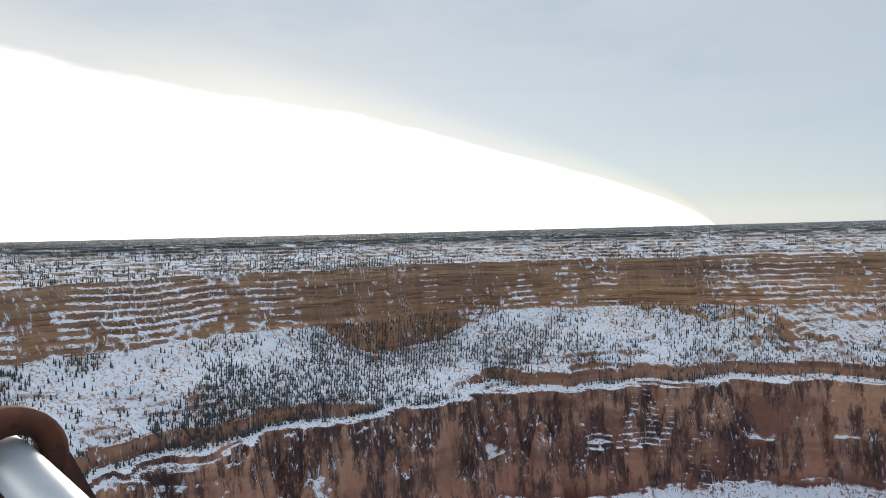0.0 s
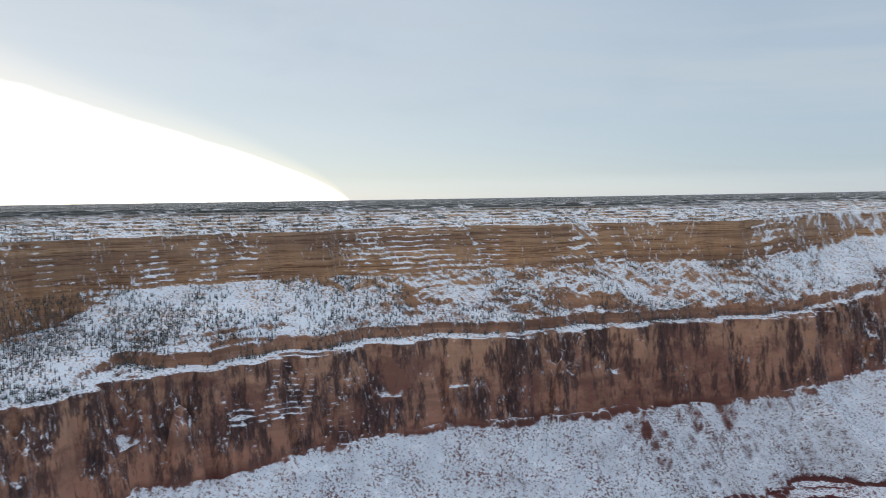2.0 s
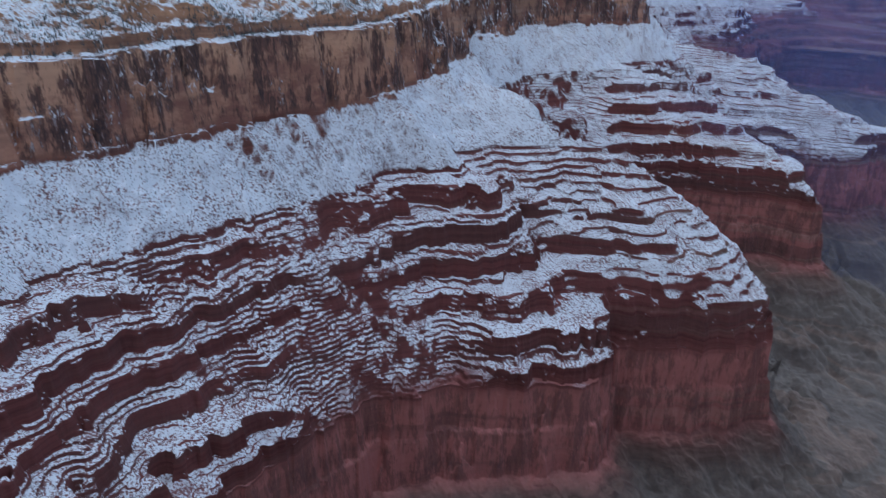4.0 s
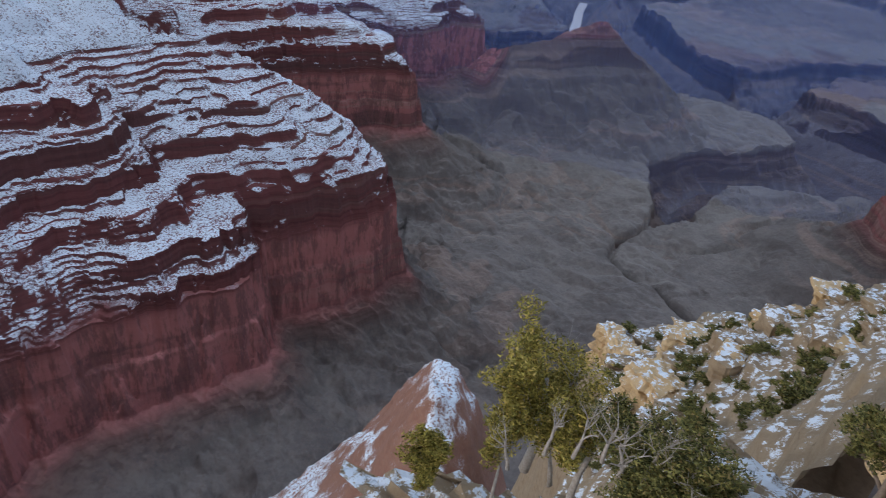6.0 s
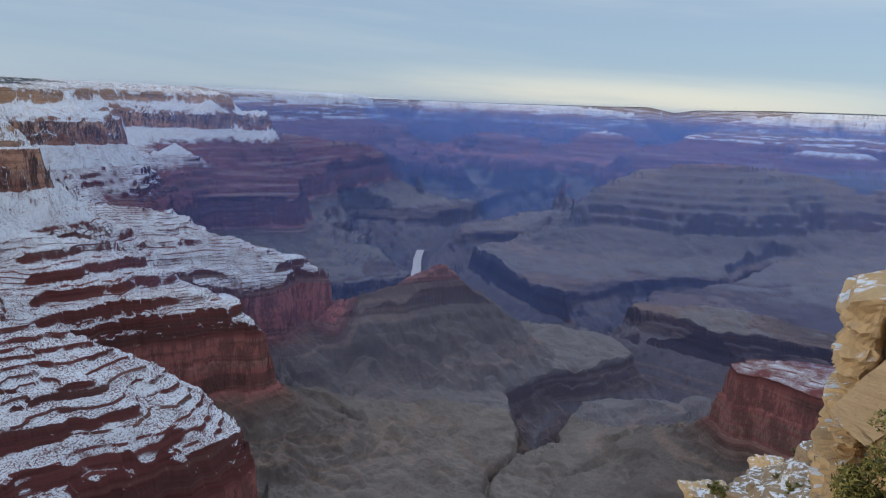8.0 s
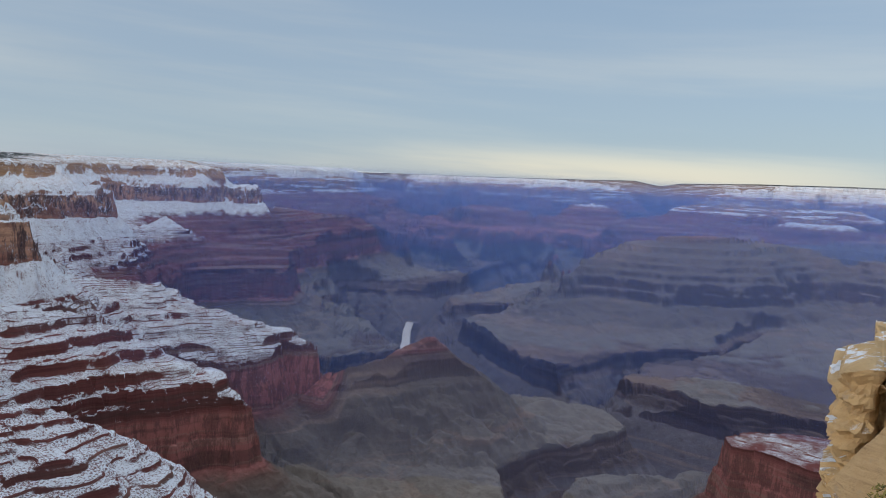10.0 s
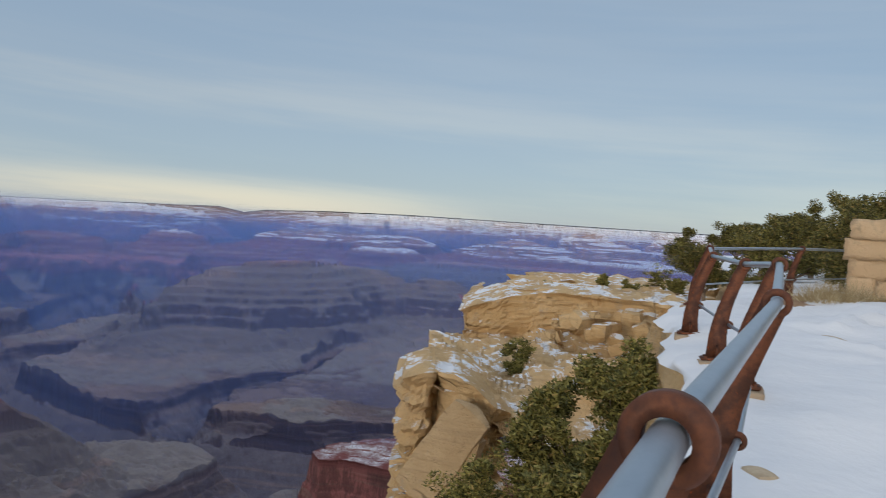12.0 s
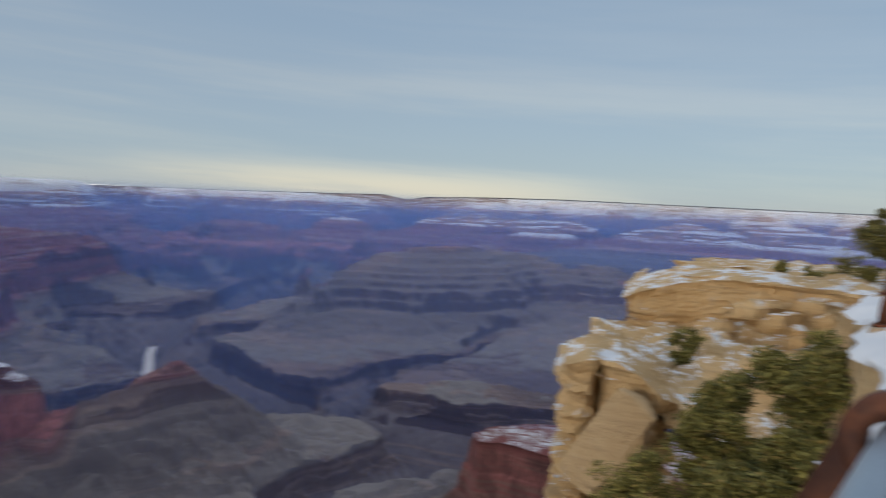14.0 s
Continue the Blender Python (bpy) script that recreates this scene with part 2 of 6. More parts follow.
    top_step = maths(t, "FRACT", maths(t, "MULTIPLY", maths(t, "ADD", z, 38.0), 1 / 4.25))
    top_front = maths(t, "MULTIPLY", ramp(t, z, -40.0, -36.0), maths(t, "MULTIPLY", ramp(t, top_step, 0.28, 0.4), ramp(t, noise_tex(t, lie, 0.03, 6.0, 0.8), 0.44, 0.54)))
    lies = maths(t, "SUBTRACT", lies, maths(t, "MULTIPLY", maths(t, "MAXIMUM", red_front, top_front), 0.6))
    # far off it lies in stripes between the woods and the beds
    stripe = noise_tex(t, node(t, "ShaderNodeCombineXYZ", {0: maths(t, "MULTIPLY", sep.outputs[0], 0.0012), 1: maths(t, "MULTIPLY", sep.outputs[1], 0.0012), 2: maths(t, "MULTIPLY", z, 0.03)}).outputs[0], 1.0, 5.0, 0.7)
    lies = maths(t, "SUBTRACT", lies, maths(t, "MULTIPLY", maths(t, "MULTIPLY", ramp(t, dist, 6000.0, 9000.0), ramp(t, stripe, 0.58, 0.48)), 0.8))
    lies = maths(t, "ADD", lies, maths(t, "MULTIPLY", maths(t, "MULTIPLY", ramp(t, dist, 8000.0, 11000.0), ramp(t, z, -180.0, -60.0)), 0.8))
    snow = maths(t, "MULTIPLY", ramp(t, lies, 0.44, 0.58), high)
    snow = maths(t, "MAXIMUM", snow, flecks)
    shrub = maths(t, "ADD", noise_tex(t, lie, 0.3, 4.0, 0.75), maths(t, "MULTIPLY", maths(t, "SUBTRACT", noise_tex(t, lie, 0.025, 4.0, 0.65), 0.5), 0.3))
    snow = maths(t, "MULTIPLY", snow, maths(t, "SUBTRACT", 1.0, maths(t, "MULTIPLY", ramp(t, maths(t, "ADD", shrub, maths(t, "MULTIPLY", ramp(t, z, -396.0, -410.0), 0.035)), 0.54, 0.59), 0.92)))
    scrub_from = maths(t, "MULTIPLY", ramp(t, dist, 5000.0, 9000.0), 216.0)
    scrub = maths(t, "MULTIPLY", ramp(t, maths(t, "SUBTRACT", z, scrub_from), -22.0, -8.0), ramp(t, noise_tex(t, lie, 0.03, 4.0), 0.3, 0.5))
    bushes = maths(t, "MULTIPLY", ramp(t, z, -42.0, -34.0), ramp(t, noise_tex(t, lie, 0.07, 6.0, 0.8), 0.49, 0.56))
    scrub = maths(t, "MAXIMUM", scrub, maths(t, "MULTIPLY", bushes, maths(t, "SUBTRACT", 0.9, ramp(t, dist, 3000.0, 6000.0))))
    snow = maths(t, "MULTIPLY", snow, maths(t, "SUBTRACT", 1.0, maths(t, "MULTIPLY", scrub, 0.9)))
    stained = mixed(t, scrub, stained, (0.03, 0.035, 0.028))
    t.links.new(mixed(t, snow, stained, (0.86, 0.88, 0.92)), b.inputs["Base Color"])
    rough = noise_tex(t, lie, 0.09, 6.0, 0.7)
    bump = node(t, "ShaderNodeBump", {"Strength": 0.6, "Distance": 5.0, "Height": rough})
    t.links.new(bump.outputs[0], b.inputs["Normal"])
    return m


M_STRATA = strata()
M_FAR_TREE, _t, _b = material("far_conifer", 0.9)
_b.inputs["Base Color"].default_value = (0.085, 0.092, 0.092, 1)
M_WATER, _t, _b = material("river_water", 0.15)
# base colour raised to a pale tone for the sky that the water reflects
_b.inputs["Base Color"].default_value = (0.80, 0.74, 0.70, 1)


def plain(name, low, high, scale, rough=0.85, metal=0.0, bump=0.3, depth=0.01, detail=6.0):
    """A surface with two tones of mottling, at metres' scale, and a fine relief."""
    m, t, b = material(name, rough, metal)
    at = node(t, "ShaderNodeTexCoord").outputs["Object"]
    big = noise_tex(t, at, scale, detail, 0.6)
    small = noise_tex(t, at, scale * 9, 3.0, 0.6)
    tone = maths(t, "ADD", maths(t, "MULTIPLY", ramp(t, big, 0.32, 0.68), 0.7), maths(t, "MULTIPLY", small, 0.3))
    t.links.new(mixed(t, tone, low, high), b.inputs["Base Color"])
    n = node(t, "ShaderNodeBump", {"Strength": bump, "Distance": depth, "Height": maths(t, "ADD", big, maths(t, "MULTIPLY", small, 0.5))})
    t.links.new(n.outputs[0], b.inputs["Normal"])
    return m


def limestone(name, low, high, snow_from=0.8, snow_share=0.55, scale=1.0, ragged=0.2):
    """Bedded tan rock with cracks, weathered faces and snow on what faces up."""
    m, t, b = material(name, 0.9)
    geo = node(t, "ShaderNodeNewGeometry")
    at = geo.outputs["Position"]
    sep = node(t, "ShaderNodeSeparateXYZ", {0: at})
    bedded = node(t, "ShaderNodeCombineXYZ", {0: maths(t, "MULTIPLY", sep.outputs[0], 0.35 * scale), 1: maths(t, "MULTIPLY", sep.outputs[1], 0.35 * scale), 2: maths(t, "MULTIPLY", sep.outputs[2], 5.0 * scale)}).outputs[0]
    beds = noise_tex(t, bedded, 1.0, 6.0, 0.6)
    face = noise_tex(t, at, 0.7 * scale, 6.0, 0.65)
    grain = noise_tex(t, at, 14.0 * scale, 4.0, 0.7)
    col = mixed(t, ramp(t, face, 0.3, 0.7), low, high)
    col = mixed(t, maths(t, "MULTIPLY", ramp(t, beds, 0.5, 0.75), 0.5), col, (0.20, 0.13, 0.075))
    col = mixed(t, maths(t, "MULTIPLY", ramp(t, noise_tex(t, at, 1.9 * scale, 5.0, 0.7), 0.58, 0.7), 0.45), col, (0.30, 0.27, 0.24))
    col = mixed(t, maths(t, "MULTIPLY", grain, 0.25), col, (0.55, 0.45, 0.32))
    pits = noise_tex(t, at, 6.0 * scale, 6.0, 0.75)
    col = mixed(t, maths(t, "MULTIPLY", ramp(t, pits, 0.56, 0.70), 0.35), col, (0.20, 0.135, 0.075))
    crack = node(t, "ShaderNodeTexVoronoi", {"Vector": node(t, "ShaderNodeVectorMath", {0: at, 1: node(t, "ShaderNodeTexNoise", {"Vector": at, "Scale": 1.2 * scale}).outputs[1]}, operation="ADD").outputs[0], "Scale": 0.9 * scale}, feature="DISTANCE_TO_EDGE").outputs["Distance"]
    split = maths(t, "MULTIPLY", ramp(t, crack, 0.02, 0.0), ramp(t, face, 0.5, 0.62))
    col = mixed(t, maths(t, "MULTIPLY", split, 0.35), col, (0.06, 0.045, 0.03))
    nz = node(t, "ShaderNodeSeparateXYZ", {0: geo.outputs["Normal"]}).outputs[2]
    patch = noise_tex(t, at, 1.4 * scale, 6.0, 0.7)
    snow = maths(t, "MULTIPLY", ramp(t, maths(t, "ADD", nz, maths(t, "MULTIPLY", maths(t, "SUBTRACT", maths(t, "ADD", maths(t, "MULTIPLY", grain, 0.4), maths(t, "MULTIPLY", pits, 0.6)), 0.5), ragged)), snow_from, snow_from + 0.12), ramp(t, patch, 1 - snow_share, 1.06 - snow_share))
    t.links.new(mixed(t, snow, col, (0.82, 0.84, 0.88)), b.inputs["Base Color"])
    high_map = maths(t, "ADD", maths(t, "ADD", maths(t, "MULTIPLY", beds, 0.5), maths(t, "ADD", maths(t, "MULTIPLY", grain, 0.12), maths(t, "MULTIPLY", pits, -0.35))), maths(t, "MULTIPLY", split, -0.4))
    n = node(t, "ShaderNodeBump", {"Strength": 1.0, "Distance": 0.22 / scale, "Height": high_map})
    t.links.new(n.outputs[0], b.inputs["Normal"])
    return m


def snow_ground():
    m, t, b = material("trodden_snow", 0.75)
    at = node(t, "ShaderNodeNewGeometry").outputs["Position"]
    soft = noise_tex(t, at, 1.3, 5.0, 0.55)
    grain = noise_tex(t, at, 22.0, 4.0, 0.7)
    col = mixed(t, soft, (0.70, 0.715, 0.75), (0.78, 0.785, 0.80))
    bare = ramp(t, noise_tex(t, at, 0.55, 5.0, 0.6), 0.68, 0.72)
    # the bedrock shelf that the wind keeps clear, nearest to the rail's bend
    spot_at = node(t, "ShaderNodeSeparateXYZ", {0: at})
    clear = maths(t, "ADD", maths(t, "MULTIPLY", maths(t, "SUBTRACT", 4.0, spot_at.outputs[0]), 0.90), maths(t, "MULTIPLY", maths(t, "ADD", spot_at.outputs[1], 2.2), -0.43))
    clear = maths(t, "ADD", clear, maths(t, "MULTIPLY", maths(t, "SUBTRACT", noise_tex(t, at, 1.6, 6.0, 0.75), 0.5), 1.5))
    bare = maths(t, "MAXIMUM", bare, maths(t, "MULTIPLY", maths(t, "MULTIPLY", ramp(t, clear, 0.02, 0.16), ramp(t, clear, 1.3, 0.8)), ramp(t, noise_tex(t, at, 5.0, 5.0, 0.7), 0.36, 0.46)))
    col = mixed(t, bare, col, mixed(t, grain, (0.22, 0.16, 0.10), (0.40, 0.31, 0.21)))
    t.links.new(col, b.inputs["Base Color"])
    n = node(t, "ShaderNodeBump", {"Strength": 0.5, "Distance": 0.10, "Height": maths(t, "ADD", maths(t, "ADD", soft, maths(t, "MULTIPLY", noise_tex(t, at, 3.2, 3.0, 0.5), 0.3)), maths(t, "MULTIPLY", grain, 0.05))})
    t.links.new(n.outputs[0], b.inputs["Normal"])
    return m


def rusted():
    m, t, b = material("rusted_steel", 0.7, 0.35)
    at = node(t, "ShaderNodeTexCoord").outputs["Object"]
    big = noise_tex(t, at, 9.0, 6.0, 0.65)
    fleck = noise_tex(t, at, 28.0, 5.0, 0.7)
    col = mixed(t, ramp(t, big, 0.35, 0.65), (0.075, 0.034, 0.024), (0.18, 0.068, 0.036))
    col = mixed(t, ramp(t, fleck, 0.63, 0.70), col, (0.72, 0.15, 0.035))
    col = mixed(t, maths(t, "MULTIPLY", ramp(t, noise_tex(t, at, 60.0, 3.0), 0.5, 0.7), 0.4), col, (0.05, 0.03, 0.03))
    t.links.new(col, b.inputs["Base Color"])
    t.links.new(maths(t, "ADD", 0.45, maths(t, "MULTIPLY", fleck, 0.4)), b.inputs["Roughness"])
    n = node(t, "ShaderNodeBump", {"Strength": 0.35, "Distance": 0.004, "Height": maths(t, "ADD", big, fleck)})
    t.links.new(n.outputs[0], b.inputs["Normal"])
    return m


def galvanised():
    m, t, b = material("galvanised_pipe", 0.38, 0.85)
    at = node(t, "ShaderNodeTexCoord").outputs["Object"]
    cloudy = noise_tex(t, at, 14.0, 5.0, 0.6)
    scuff = noise_tex(t, at, 90.0, 3.0, 0.6)
    t.links.new(mixed(t, cloudy, (0.30, 0.35, 0.40), (0.46, 0.51, 0.56)), b.inputs["Base Color"])
    t.links.new(maths(t, "ADD", 0.26, maths(t, "MULTIPLY", maths(t, "ADD", cloudy, scuff), 0.15)), b.inputs["Roughness"])
    return m


def leaves(name, dark, light, dry, share=0.08):
    """Needles: three tones by island, a little light through them."""
    m, t, b = material(name, 0.7)
    pick = node(t, "ShaderNodeNewGeometry").outputs["Random Per Island"]
    tone = node(t, "ShaderNodeObjectInfo").outputs["Random"]
    col = mixed(t, ramp(t, pick, 0.1, 0.9, False), dark, light)
    col = mixed(t, maths(t, "GREATER_THAN", pick, 1 - share), col, dry)
    col = mixed(t, maths(t, "MULTIPLY", tone, 0.3), col, dark)
    t.links.new(col, b.inputs["Base Color"])
    b.inputs["Subsurface Weight"].default_value = 0.0
    b.inputs["Transmission Weight"].default_value = 0.0
    return m


def stonework():
    m, t, b = material("wall_stone", 0.9)
    at = node(t, "ShaderNodeNewGeometry").outputs["Position"]
    own = node(t, "ShaderNodeObjectInfo").outputs["Random"]
    isle = node(t, "ShaderNodeNewGeometry").outputs["Random Per Island"]
    big = noise_tex(t, at, 2.5, 6.0, 0.65)
    grain = noise_tex(t, at, 30.0, 4.0, 0.7)
    col = mixed(t, maths(t, "ADD", maths(t, "MULTIPLY", own, 0.6), maths(t, "MULTIPLY", isle, 0.3)), (0.52, 0.345, 0.195), (0.80, 0.59, 0.37))
    col = mixed(t, maths(t, "MULTIPLY", ramp(t, big, 0.52, 0.66), 0.5), col, (0.26, 0.19, 0.13))
    col = mixed(t, maths(t, "MULTIPLY", grain, 0.25), col, (0.62, 0.50, 0.36))
    t.links.new(col, b.inputs["Base Color"])
    n = node(t, "ShaderNodeBump", {"Strength": 1.0, "Distance": 0.10, "Height": maths(t, "ADD", big, maths(t, "MULTIPLY", grain, 0.35))})
    t.links.new(n.outputs[0], b.inputs["Normal"])
    return m


M_LIME = limestone("tan_limestone", (0.52, 0.335, 0.15), (0.68, 0.485, 0.26), 0.78, 0.5)
M_LIME_GREY = limestone("weathered_slab", (0.44, 0.30, 0.155), (0.55, 0.40, 0.23), 0.85, 0.4)
M_SLOPE = limestone("rubble_slope", (0.235, 0.16, 0.092), (0.36, 0.26, 0.155), 0.64, 0.5, 1.0, 1.3)
M_KNOB = limestone("red_rubble", (0.24, 0.09, 0.06), (0.32, 0.14, 0.09), 0.58, 0.58, 1.0, 1.3)
M_SNOW = snow_ground()
M_RUST = rusted()
M_PIPE = galvanised()
M_STONE = stonework()
M_FOOTING = plain("concrete_footing", (0.30, 0.22, 0.15), (0.42, 0.32, 0.22), 4.0)
M_FLAT = plain("flat_rim_stone", (0.38, 0.29, 0.19), (0.60, 0.49, 0.35), 6.0)
M_BARK = plain("juniper_bark", (0.16, 0.115, 0.085), (0.30, 0.24, 0.19), 9.0, 0.95)
M_DEAD = plain("bleached_wood", (0.30, 0.25, 0.21), (0.46, 0.41, 0.36), 9.0, 0.95)
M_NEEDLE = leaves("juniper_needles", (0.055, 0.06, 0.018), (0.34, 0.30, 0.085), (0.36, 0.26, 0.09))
# darker copy of the juniper needles, with shade put into the colour
M_NEEDLE_SHADED = leaves("shaded_juniper_needles", (0.042, 0.046, 0.016), (0.27, 0.235, 0.065), (0.28, 0.20, 0.07))
# yellow-green pinyon needles, with a sunlit tone put into the colour
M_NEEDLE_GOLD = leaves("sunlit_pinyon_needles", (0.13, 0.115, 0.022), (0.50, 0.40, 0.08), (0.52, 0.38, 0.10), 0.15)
M_DRY = leaves("dry_grass", (0.30, 0.22, 0.11), (0.52, 0.42, 0.25), (0.60, 0.52, 0.36), 0.2)
M_STEP = plain("weathered_step", (0.075, 0.058, 0.042), (0.20, 0.155, 0.11), 3.0)
M_DIRT = plain("red_dirt", (0.26, 0.155, 0.09), (0.36, 0.24, 0.15), 1.5)
M_BLANK = plain("fresh_snow", (0.80, 0.815, 0.845), (0.87, 0.875, 0.89), 1.6, 0.75, 0.0, 0.4, 0.05)

# ---- the canyon: strata laid over contour lines in the plan ----
def hashed(ix, iy, seed):
    h = (ix.astype(np.int64) * 374761393 + iy.astype(np.int64) * 668265263 + seed * 974711) & 0xFFFFFFFF
    h = ((h ^ (h >> 13)) * 1274126177) & 0xFFFFFFFF
    return ((h ^ (h >> 16)) & 0xFFFF) / 65535.0


def value_noise(x, y, seed=0):
    ix, iy = np.floor(x), np.floor(y)
    fx, fy = x - ix, y - iy
    fx, fy = fx * fx * fx * (fx * (fx * 6 - 15) + 10), fy * fy * fy * (fy * (fy * 6 - 15) + 10)
    a, b = hashed(ix, iy, seed), hashed(ix + 1, iy, seed)
    c, d = hashed(ix, iy + 1, seed), hashed(ix + 1, iy + 1, seed)
    return (a + (b - a) * fx) * (1 - fy) + (c + (d - c) * fx) * fy - 0.5


def fbm(x, y, size, octaves=4, seed=0, gain=0.5):
    total, amp = 0.0, 1.0
    for k in range(octaves):
        total = total + amp * value_noise(x / size + 17.3 * k, y / size - 9.1 * k, seed + k)
        size, amp = size * 0.47, amp * gain
    return total


def plan(*pairs):
    """Corners of a contour line from turn (degrees) and reach (metres)."""
    return [(r * math.sin(radians(a)), r * math.cos(radians(a))) for a, r in pairs]


def signed(line, x, y, closed=True):
    """Distance to a contour line, negative inside it."""
    best, inside = np.full(x.shape, 1e18), np.zeros(x.shape, bool)
    n = len(line)
    for i in range(n if closed else n - 1):
        (ax, ay), (bx, by) = line[i], line[(i + 1) % n]
        dx, dy = bx - ax, by - ay
        t = np.clip(((x - ax) * dx + (y - ay) * dy) / (dx * dx + dy * dy), 0, 1)
        best = np.minimum(best, (x - ax - t * dx) ** 2 + (y - ay - t * dy) ** 2)
        if closed and ay != by:
            cross = (ay > y) != (by > y)
            inside ^= cross & (x < (bx - ax) * (y - ay) / (by - ay) + ax)
    best = np.sqrt(best)
    return np.where(inside, -best, best) if closed else best


BACK = ((20, 60000), (-30, 60000), (-75, 60000), (-120, 60000), (-165, 60000), (150, 60000), (115, 60000))
PALE_FOOT = plan((-100, 430), (-86, 570), (-70, 690), (-54, 790), (-42, 855), (-29, 930), (-16, 1025), (-8, 1110), (-2, 1230),
                 (2.7, 1440), (3.2, 1850), (8, 2080), (15.7, 2400), (9, 3300), (14, 4000), (21.5, 4300), (17, 5200), (22, 6000),
                 (32.7, 6200), (27, 7200), (30, 9500), (40.0, 13000), (40.2, 17000), (36, 60000), *BACK,
                 (105, 3000), (100, 700), (92, 300), (75, 215), (60, 200), (40, 190), (0, 180), (-40, 190), (-75, 240), (-96, 330))
RED_RIM = plan((-25, 640), (-8, 796), (-1.8, 842), (4, 871), (17.7, 928), (18.6, 1075), (31.6, 1215), (28, 1420), (14, 1500),
               (12, 1780), (20, 1905), (31.5, 1996), (29, 2150), (21, 2260), (25.6, 2370), (31, 2463), (37.8, 2584), (36, 2800),
               (26, 3000), (23, 3900), (28, 4500), (33.7, 4630), (35.5, 4950), (31, 5500), (35, 5900), (39, 7000), (42.3, 7900), (39, 8600), (38, 10000), (46, 14000), (47, 17000), (43, 60000), *BACK,
               (108, 3000), (98, 1500), (88, 800), (75, 600), (60, 540), (47, 480), (36, 430), (20, 420), (0, 400), (-15, 420), (-30, 480))
# the crests of the snowy red spurs: turn, reach, height
CRESTS = (((31.6, 1215, -655), (28.6, 1240, -628), (25.6, 1265, -547), (22, 1290, -480), (16.8, 1330, -419), (13.4, 1380, -375), (5, 1430, -310)),
          ((31.5, 2020, -655), (28.8, 2040, -634), (25, 2065, -582), (24.4, 2090, -525), (23.9, 2100, -482), (20.8, 2130, -436), (17.2, 2160, -405), (13.8, 2180, -372)),
          ((37.8, 2600, -652), (34, 2610, -628), (31.6, 2615, -598), (31.4, 2630, -549), (30.1, 2660, -496), (25.2, 2700, -467), (24.4, 2730, -421), (19.5, 2780, -395), (16.3, 2820, -339)),
          ((35.0, 4800, -528), (32.2, 4850, -503), (28.5, 4900, -497), (24.9, 5000, -330)),
          ((42.0, 7850, -640), (40.2, 7700, -466), (37.4, 7200, -423), (33, 6600, -330)))
BUTTE = plan((68.3, 1995), (69.5, 1930), (71.3, 1950), (75, 1880), (82, 1850), (90, 1700), (95, 1750), (88, 2100), (78, 2150), (70, 2080))
# a low ridge that runs out from the third spur and ends in a knob
RIDGE = ((37.6, 2590, -735), (39, 2600, -722), (42.2, 2680, -700), (44, 2740, -668), (45.2, 2785, -640), (45.9, 2795, -636), (46.7, 2810, -660), (47.5, 2830, -757), (48.5, 2850, -818), (50.7, 2900, -905))
NORTH_FOOT = plan((36, 19000), (44, 18500), (50, 14500), (56, 14000), (61.5, 15500), (62.8, 19000), (64.2, 19000), (65, 15000), (70, 13500), (80, 12500),
                  (90, 12000), (100, 11500), (112, 12000), (112, 60000), (80, 60000), (36, 60000))
RIVER = plan((52, 8600), (50, 7200), (47, 6620), (44.2, 6350), (43.7, 5800), (44.8, 5100), (47.5, 4450), (51, 3900), (56, 3600), (62, 3400), (70, 3220), (78, 3200), (98, 3200))
# the edge of the inner gorge with its side canyons
GORGE = plan((35.8, 3910), (38.7, 3890), (42.2, 4050), (43.1, 4260), (42.1, 4700), (39.3, 5050), (37.5, 5720), (38.4, 6700), (42, 6650), (46.5, 6900),
             (49.6, 7350), (50.4, 8700), (53, 9700), (55.3, 8900), (54.5, 7500), (52.3, 6980), (48.8, 6280), (45.2, 5830), (45.9, 5560), (54.7, 6160),
             (51.2, 5310), (46.7, 4880), (47.6, 4570), (51.8, 4260), (53, 4050), (56, 3900), (58.6, 4190), (60.3, 4410), (63.6, 4620), (68.1, 4900),
             (70.8, 5480), (72.4, 5720), (71.4, 5250), (66.2, 4510), (63.7, 4290), (61.3, 3960), (62.2, 3770), (64.4, 3650), (68.6, 3550),
             (74.4, 3620), (82, 3600), (100, 3600))
GORGE += plan((100, 2800), (82, 2900), (74.5, 2900), (70.6, 2780), (67.6, 2610), (65.2, 2500), (62.5, 2530), (59, 2440), (57.3, 2280), (55.2, 2050),
              (53.8, 1960), (52.6, 1890), (52.2, 2050), (51.6, 2260), (52, 2440), (53.8, 2590), (55.6, 2710),
              (60, 2860), (62.2, 3000), (59, 3180), (55.7, 3280), (50.7, 3240), (49.3, 3360), (47, 3700), (44, 3840), (42, 3720), (38.5, 3600), (35.8, 3700))
WASH = plan((62, 1430), (58.5, 1520), (56.4, 1580), (55.2, 1620), (51.5, 1690), (50.9, 1810), (53.9, 2030), (54.9, 2210), (57, 2450))
GULLY = plan((44.3, 6500), (43.8, 6000), (43.8, 5200), (44.0, 4300))
# the long mesa over the river: the foot of its cliffs, and its higher tiers
MESA = plan((54.7, 5160), (57.9, 5400), (60, 5450), (64.1, 5350), (68.8, 5590), (72.3, 5840), (75.8, 6450), (80, 6500), (86, 6400), (96, 6300), (96, 8600), (84, 8800), (76, 8600), (70, 7700), (62, 7100), (57.5, 6500), (55.5, 5700))
